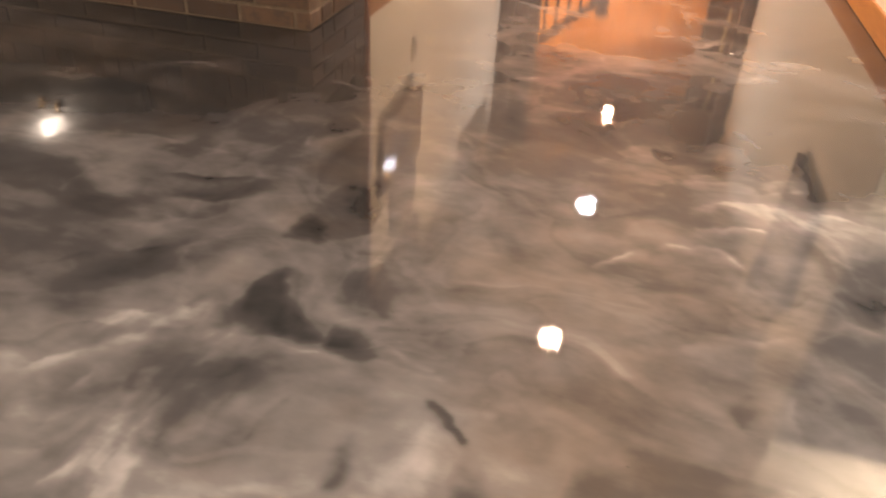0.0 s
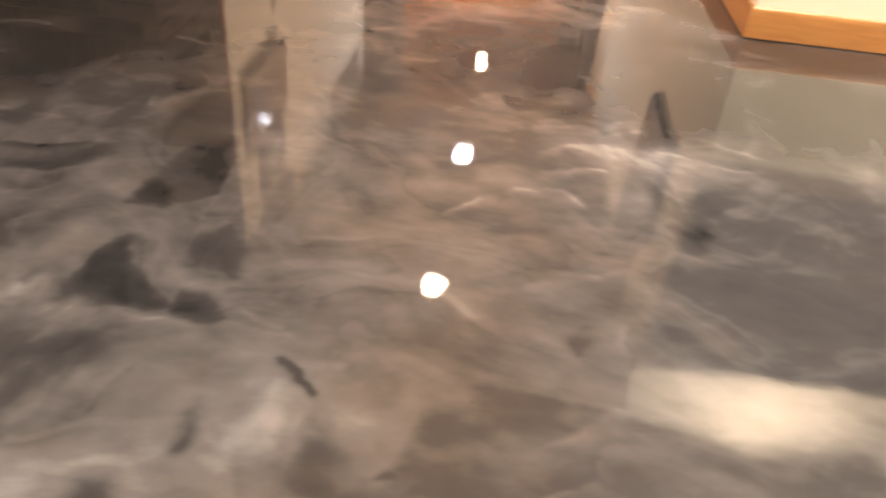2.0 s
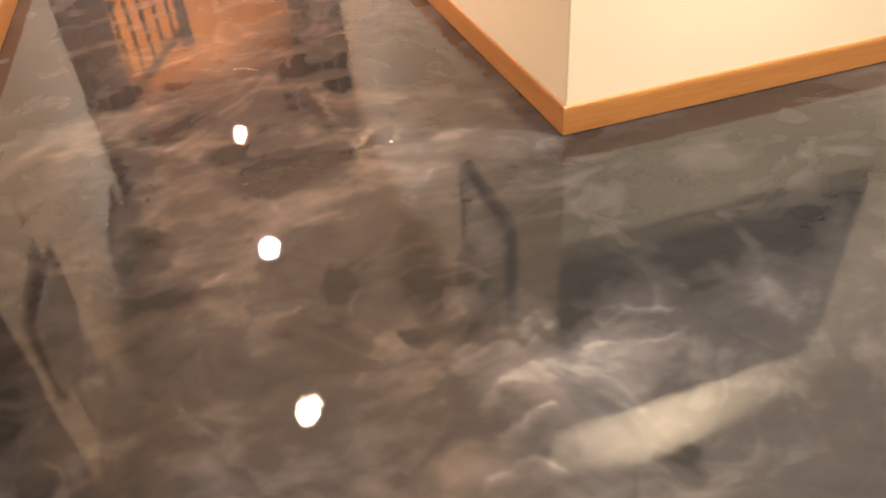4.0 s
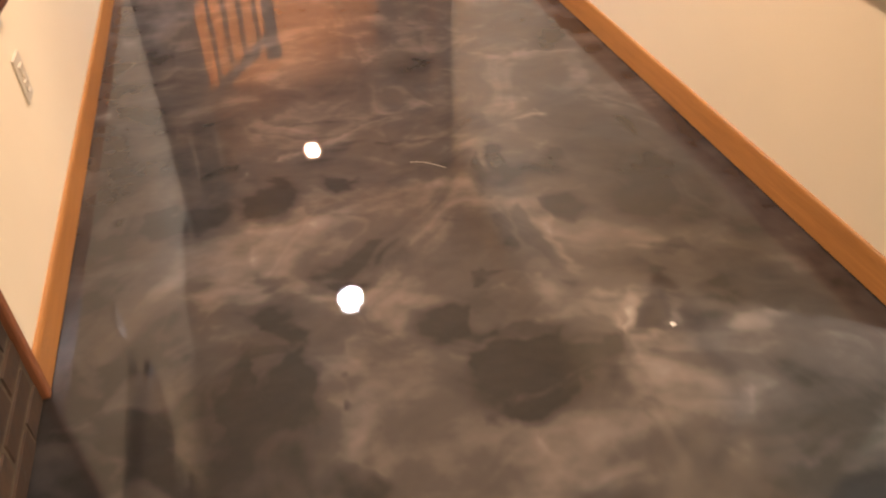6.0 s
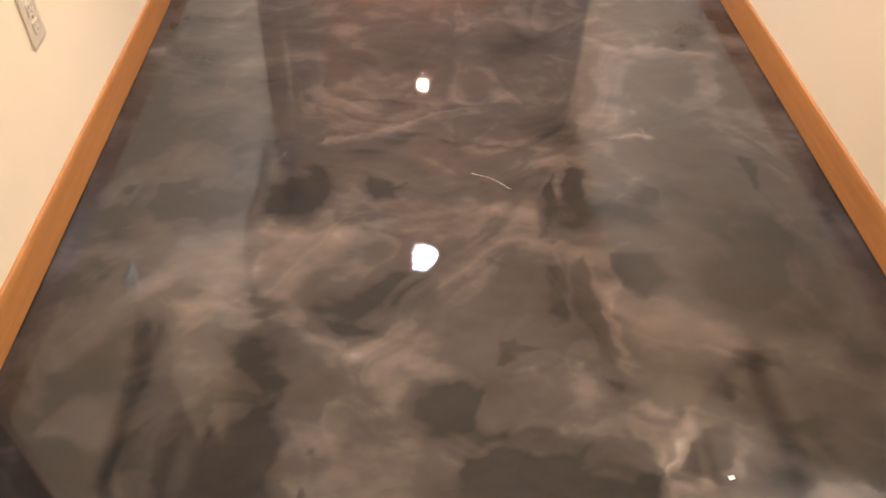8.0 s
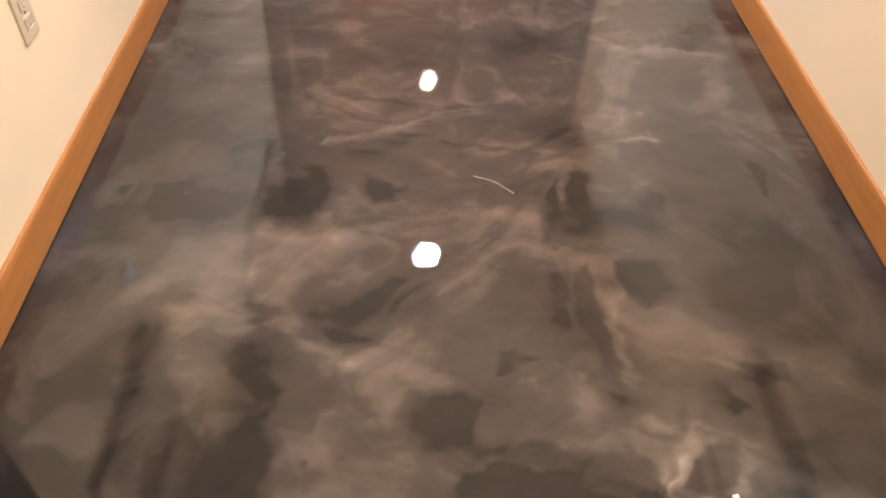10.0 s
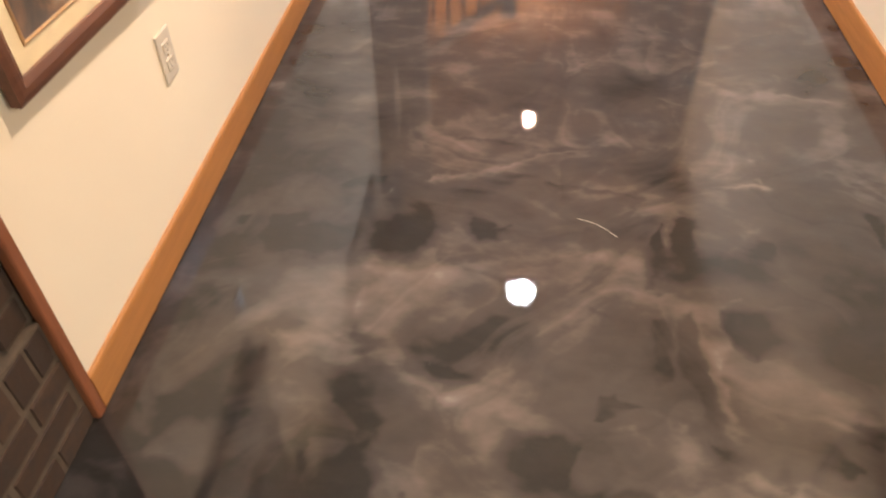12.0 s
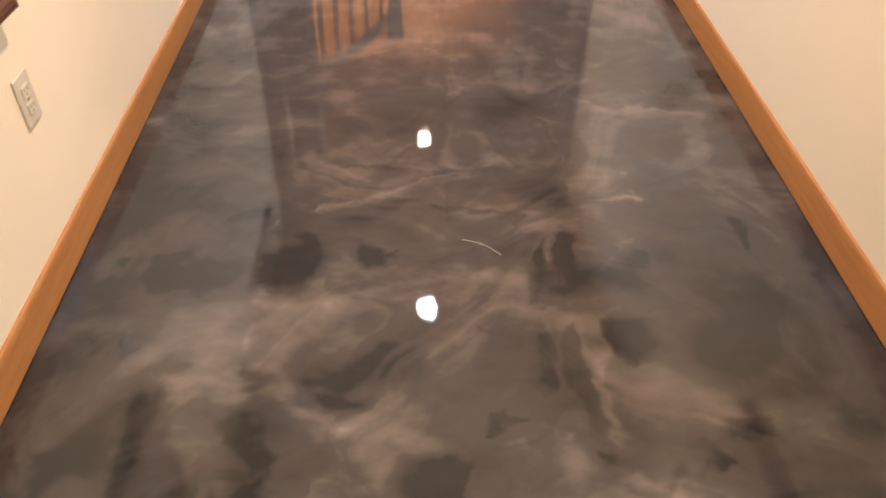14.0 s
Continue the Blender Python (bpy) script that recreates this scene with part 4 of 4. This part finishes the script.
part("newel_cap", box(X0 - 0.055, X0 + 0.055, Y0 - 0.055, Y0 + 0.055, 0.98, 1.03, 0.014, 3), MAT_DARKWOOD, newel)
for i in range(13):
    x = X0 - 0.09 - i * 0.1
    step = math.floor((X0 - x) / RUN) + 1
    top = 0.87 + (X0 - x) * RISE / RUN - 0.03
    prof = [(0.010, step * RISE), (0.018, step * RISE + 0.01), (0.018, step * RISE + 0.12), (0.012, step * RISE + 0.15), (0.017, (step * RISE + top) / 2), (0.011, top - 0.12), (0.014, top)]
    s = lathe(prof, 10)
    bmesh.ops.translate(s, verts=s.verts, vec=(x, Y0, 0))
    part("spindle", s, MAT_DARKWOOD, stairs, smooth=True)

# ---------------------------------------------------------------- brick fireplace
fire = tagged(new("brick_fireplace"), "dark brown brick fireplace with a raised hearth", "fireplace")
FX0, HY, BY, HT = -2.60, -0.55, -0.105, 0.290
J = 0.011
C = 0.0655
part("hearth_core", box(FX0 + 0.006, -0.0045, HY + 0.004, -0.0, 0, HT - 0.003), MAT_MORTAR, fire, "sandy mortar")
part("breast_core", box(FX0 + 0.006, -2.10, BY + 0.008, T, HT, H), MAT_MORTAR, fire, "sandy mortar")
part("breast_core", box(-1.00, -0.016, BY + 0.004, T, HT, H), MAT_MORTAR, fire, "sandy mortar")
part("breast_core", box(-2.10, -1.00, BY + 0.008, T, 1.02, H), MAT_MORTAR, fire, "sandy mortar")
part("firebox", box(-2.10, -1.00, 0.06, T, HT, 1.02), MAT_SOOT, fire, "sooty black firebox")

doors = tagged(new("fireplace_doors"), "dark glass fireplace doors in a black metal frame", "fireplace doors")
doors.location = (-1.55, BY - 0.004, HT)
for a in ((-0.55, -0.51, 0, 0.76), (0.51, 0.55, 0, 0.76), (-0.51, 0.51, 0, 0.04), (-0.51, 0.51, 0.70, 0.76)):
    part("door_frame", box(a[0], a[1], -0.02, 0.01, a[2], a[3], 0.003, 1), MAT_BEZEL, doors)
for a in (-0.51, 0.003):
    leaf = part("door_glass", box(a, a + 0.507, -0.012, -0.006, 0.04, 0.70), MAT_BLACK, doors, "dark tinted glass leaf")
    part("knob", box(a + (0.46 if a < -0.1 else 0.03), a + (0.48 if a < -0.1 else 0.05), -0.035, -0.012, 0.36, 0.40, 0.004, 2), MAT_BRASS, leaf)

brick_meshes = {}
rest = bmesh.new()
count = 0


def brick(cx, cy, cz, sx, sy, sz, joined=False):
    global count
    key = (round(sx, 3), round(sy, 3), round(sz, 3), random.randrange(3))
    jit = random.uniform(-0.0015, 0.002)
    if joined:
        add = bmesh.ops.create_cube(rest, size=1)
        for v in add["verts"]:
            v.co = Vector((cx + v.co.x * sx, cy + v.co.y * sy, cz + v.co.z * sz))
        return
    if key not in brick_meshes:
        bm = box(-sx / 2, sx / 2, -sy / 2, sy / 2, -sz / 2, sz / 2)
        bmesh.ops.bevel(bm, geom=bm.edges[:], offset=0.003, segments=1, affect="EDGES")
        for v in bm.verts:
            v.co += Vector((random.uniform(-1, 1), random.uniform(-1, 1), random.uniform(-1, 1))) * 0.0012
        me = bpy.data.meshes.new("brick")
        bm.to_mesh(me)
        bm.free()
        me.materials.append(MAT_BRICK)
        brick_meshes[key] = me
    ob = new("brick", brick_meshes[key])
    ob.parent = fire
    ob.location = (cx + jit * 0.6, cy + jit, cz)
    ob.rotation_euler = (0, 0, random.uniform(-0.006, 0.006))
    count += 1


BL, BW, BH = 0.194, 0.092, C - J
# hearth: three stretcher courses and a rowlock cap
for r in range(3):
    z = r * C + BH / 2 + 0.004
    x = -0.001 - BL / 2
    if r != 1:
        brick(-0.001 - BW / 2 * 0.55, HY + BW / 2, z, BW * 0.55, BW, BH)
        x = -0.001 - BW * 0.55 - J - BL / 2
    while x - BL / 2 > FX0:
        brick(x, HY + BW / 2, z, BL, BW, BH)
        x -= BL + J
    y = HY + BW + J + (BL / 2 if r == 1 else BW / 2)
    if r != 1:
        brick(-0.001 - BW / 2, y, z, BW, BW, BH)
        y += BW / 2 + J + BL / 2
    while y + BL / 2 < -0.032:
        brick(-0.001 - BW / 2, y, z, BW, BL, BH)
        y += BL + J
    left = -0.034 - (y - BL / 2)
    if left > 0.03:
        brick(-0.001 - BW / 2, y - BL / 2 + left / 2, z, BW, left, BH)
zc = 3 * C + 0.004
hc = HT - zc - 0.004
x = -0.001 - 0.0285
while x - 0.03 > FX0:
    brick(x, HY + BL / 2, zc + hc / 2, 0.057, BL, hc)
    x -= C
y = HY + BL + J + 0.0285
while y + 0.03 < -0.03:
    brick(-0.001 - BL / 2, y, zc + hc / 2, BL, 0.057, hc)
    y += C
brick(-0.001 - BL / 2, (y - 0.0285 - 0.034) / 2, zc + hc / 2, BL, -0.034 - (y - 0.0285), hc)
# chimney breast above the hearth
rows_up = int((H - HT) / C)
for r in range(rows_up + 1):
    z = HT + 0.012 + r * C + BH / 2
    if z + BH / 2 > H:
        break
    # the side that shows at the hall's corner
    brick(-0.012 - BL / 2 if r % 2 else -0.012 - BW / 2, BY + 0.036, z, BL if r % 2 else BW, 0.072, BH)
    x = -0.012 - (BL if r % 2 else BW) - J - BL / 2
    while x - BL / 2 > FX0:
        inside = -2.12 < x < -0.98 and z < 1.06
        if not inside:
            brick(x, BY + BW / 2, z, BL, BW, BH, joined=x < -1.75 or z > 1.75)
        x -= BL + J
ob = part("brick_upper", rest, MAT_BRICK, fire, "dark brown bricks higher on the breast")
ob["kind"] = "stuff"
# rough mortar smeared along the ledge of the hearth
bm = box(-0.040, -0.003, -0.24, -0.032, HT - 0.006, HT + 0.007, 0.005, 2)
bmesh.ops.subdivide_edges(bm, edges=bm.edges[:], cuts=5, use_grid_fill=True)
for v in bm.verts:
    v.co += Vector((noise.noise(v.co * 40), noise.noise(v.co * 40 + Vector((7, 0, 0))), noise.noise(v.co * 40 + Vector((0, 9, 0))))) * 0.005
part("mortar_ledge", bm, MAT_MORTAR, fire, "pale crumbly mortar ledge", True)

# a pale thread lying on the hall floor
cu = bpy.data.curves.new("thread", "CURVE")
cu.dimensions, cu.bevel_depth, cu.bevel_resolution = "3D", 0.0005, 1
sp = cu.splines.new("BEZIER")
sp.bezier_points.add(2)
for bp, co in zip(sp.bezier_points, ((0.955, 0.655, 0.0015), (1.005, 0.635, 0.0015), (1.050, 0.595, 0.0015))):
    bp.co, bp.handle_left_type, bp.handle_right_type = co, "AUTO", "AUTO"
cu.materials.append(plain("pale_thread", (0.7, 0.66, 0.58), 0.6))
tagged(new("thread", cu), "short pale thread lying on the epoxy floor", "thread")

# a torn scrap of white paper
bm = bmesh.new()
bmesh.ops.create_grid(bm, x_segments=4, y_segments=3, size=0.5)
for v in bm.verts:
    v.co = Vector((v.co.x * 0.012, v.co.y * 0.007, 0.0022 + 0.0012 * noise.noise(v.co * 3)))
bmesh.ops.solidify(bm, geom=bm.faces[:], thickness=0.0006)
ob = tagged(finish("paper_scrap", bm, plain("white_paper", (0.75, 0.72, 0.68), 0.8)), "tiny torn scrap of white paper on the floor", "scrap")
ob.location, ob.rotation_euler = (1.377, -0.188, 0), (0, 0, 0.2)
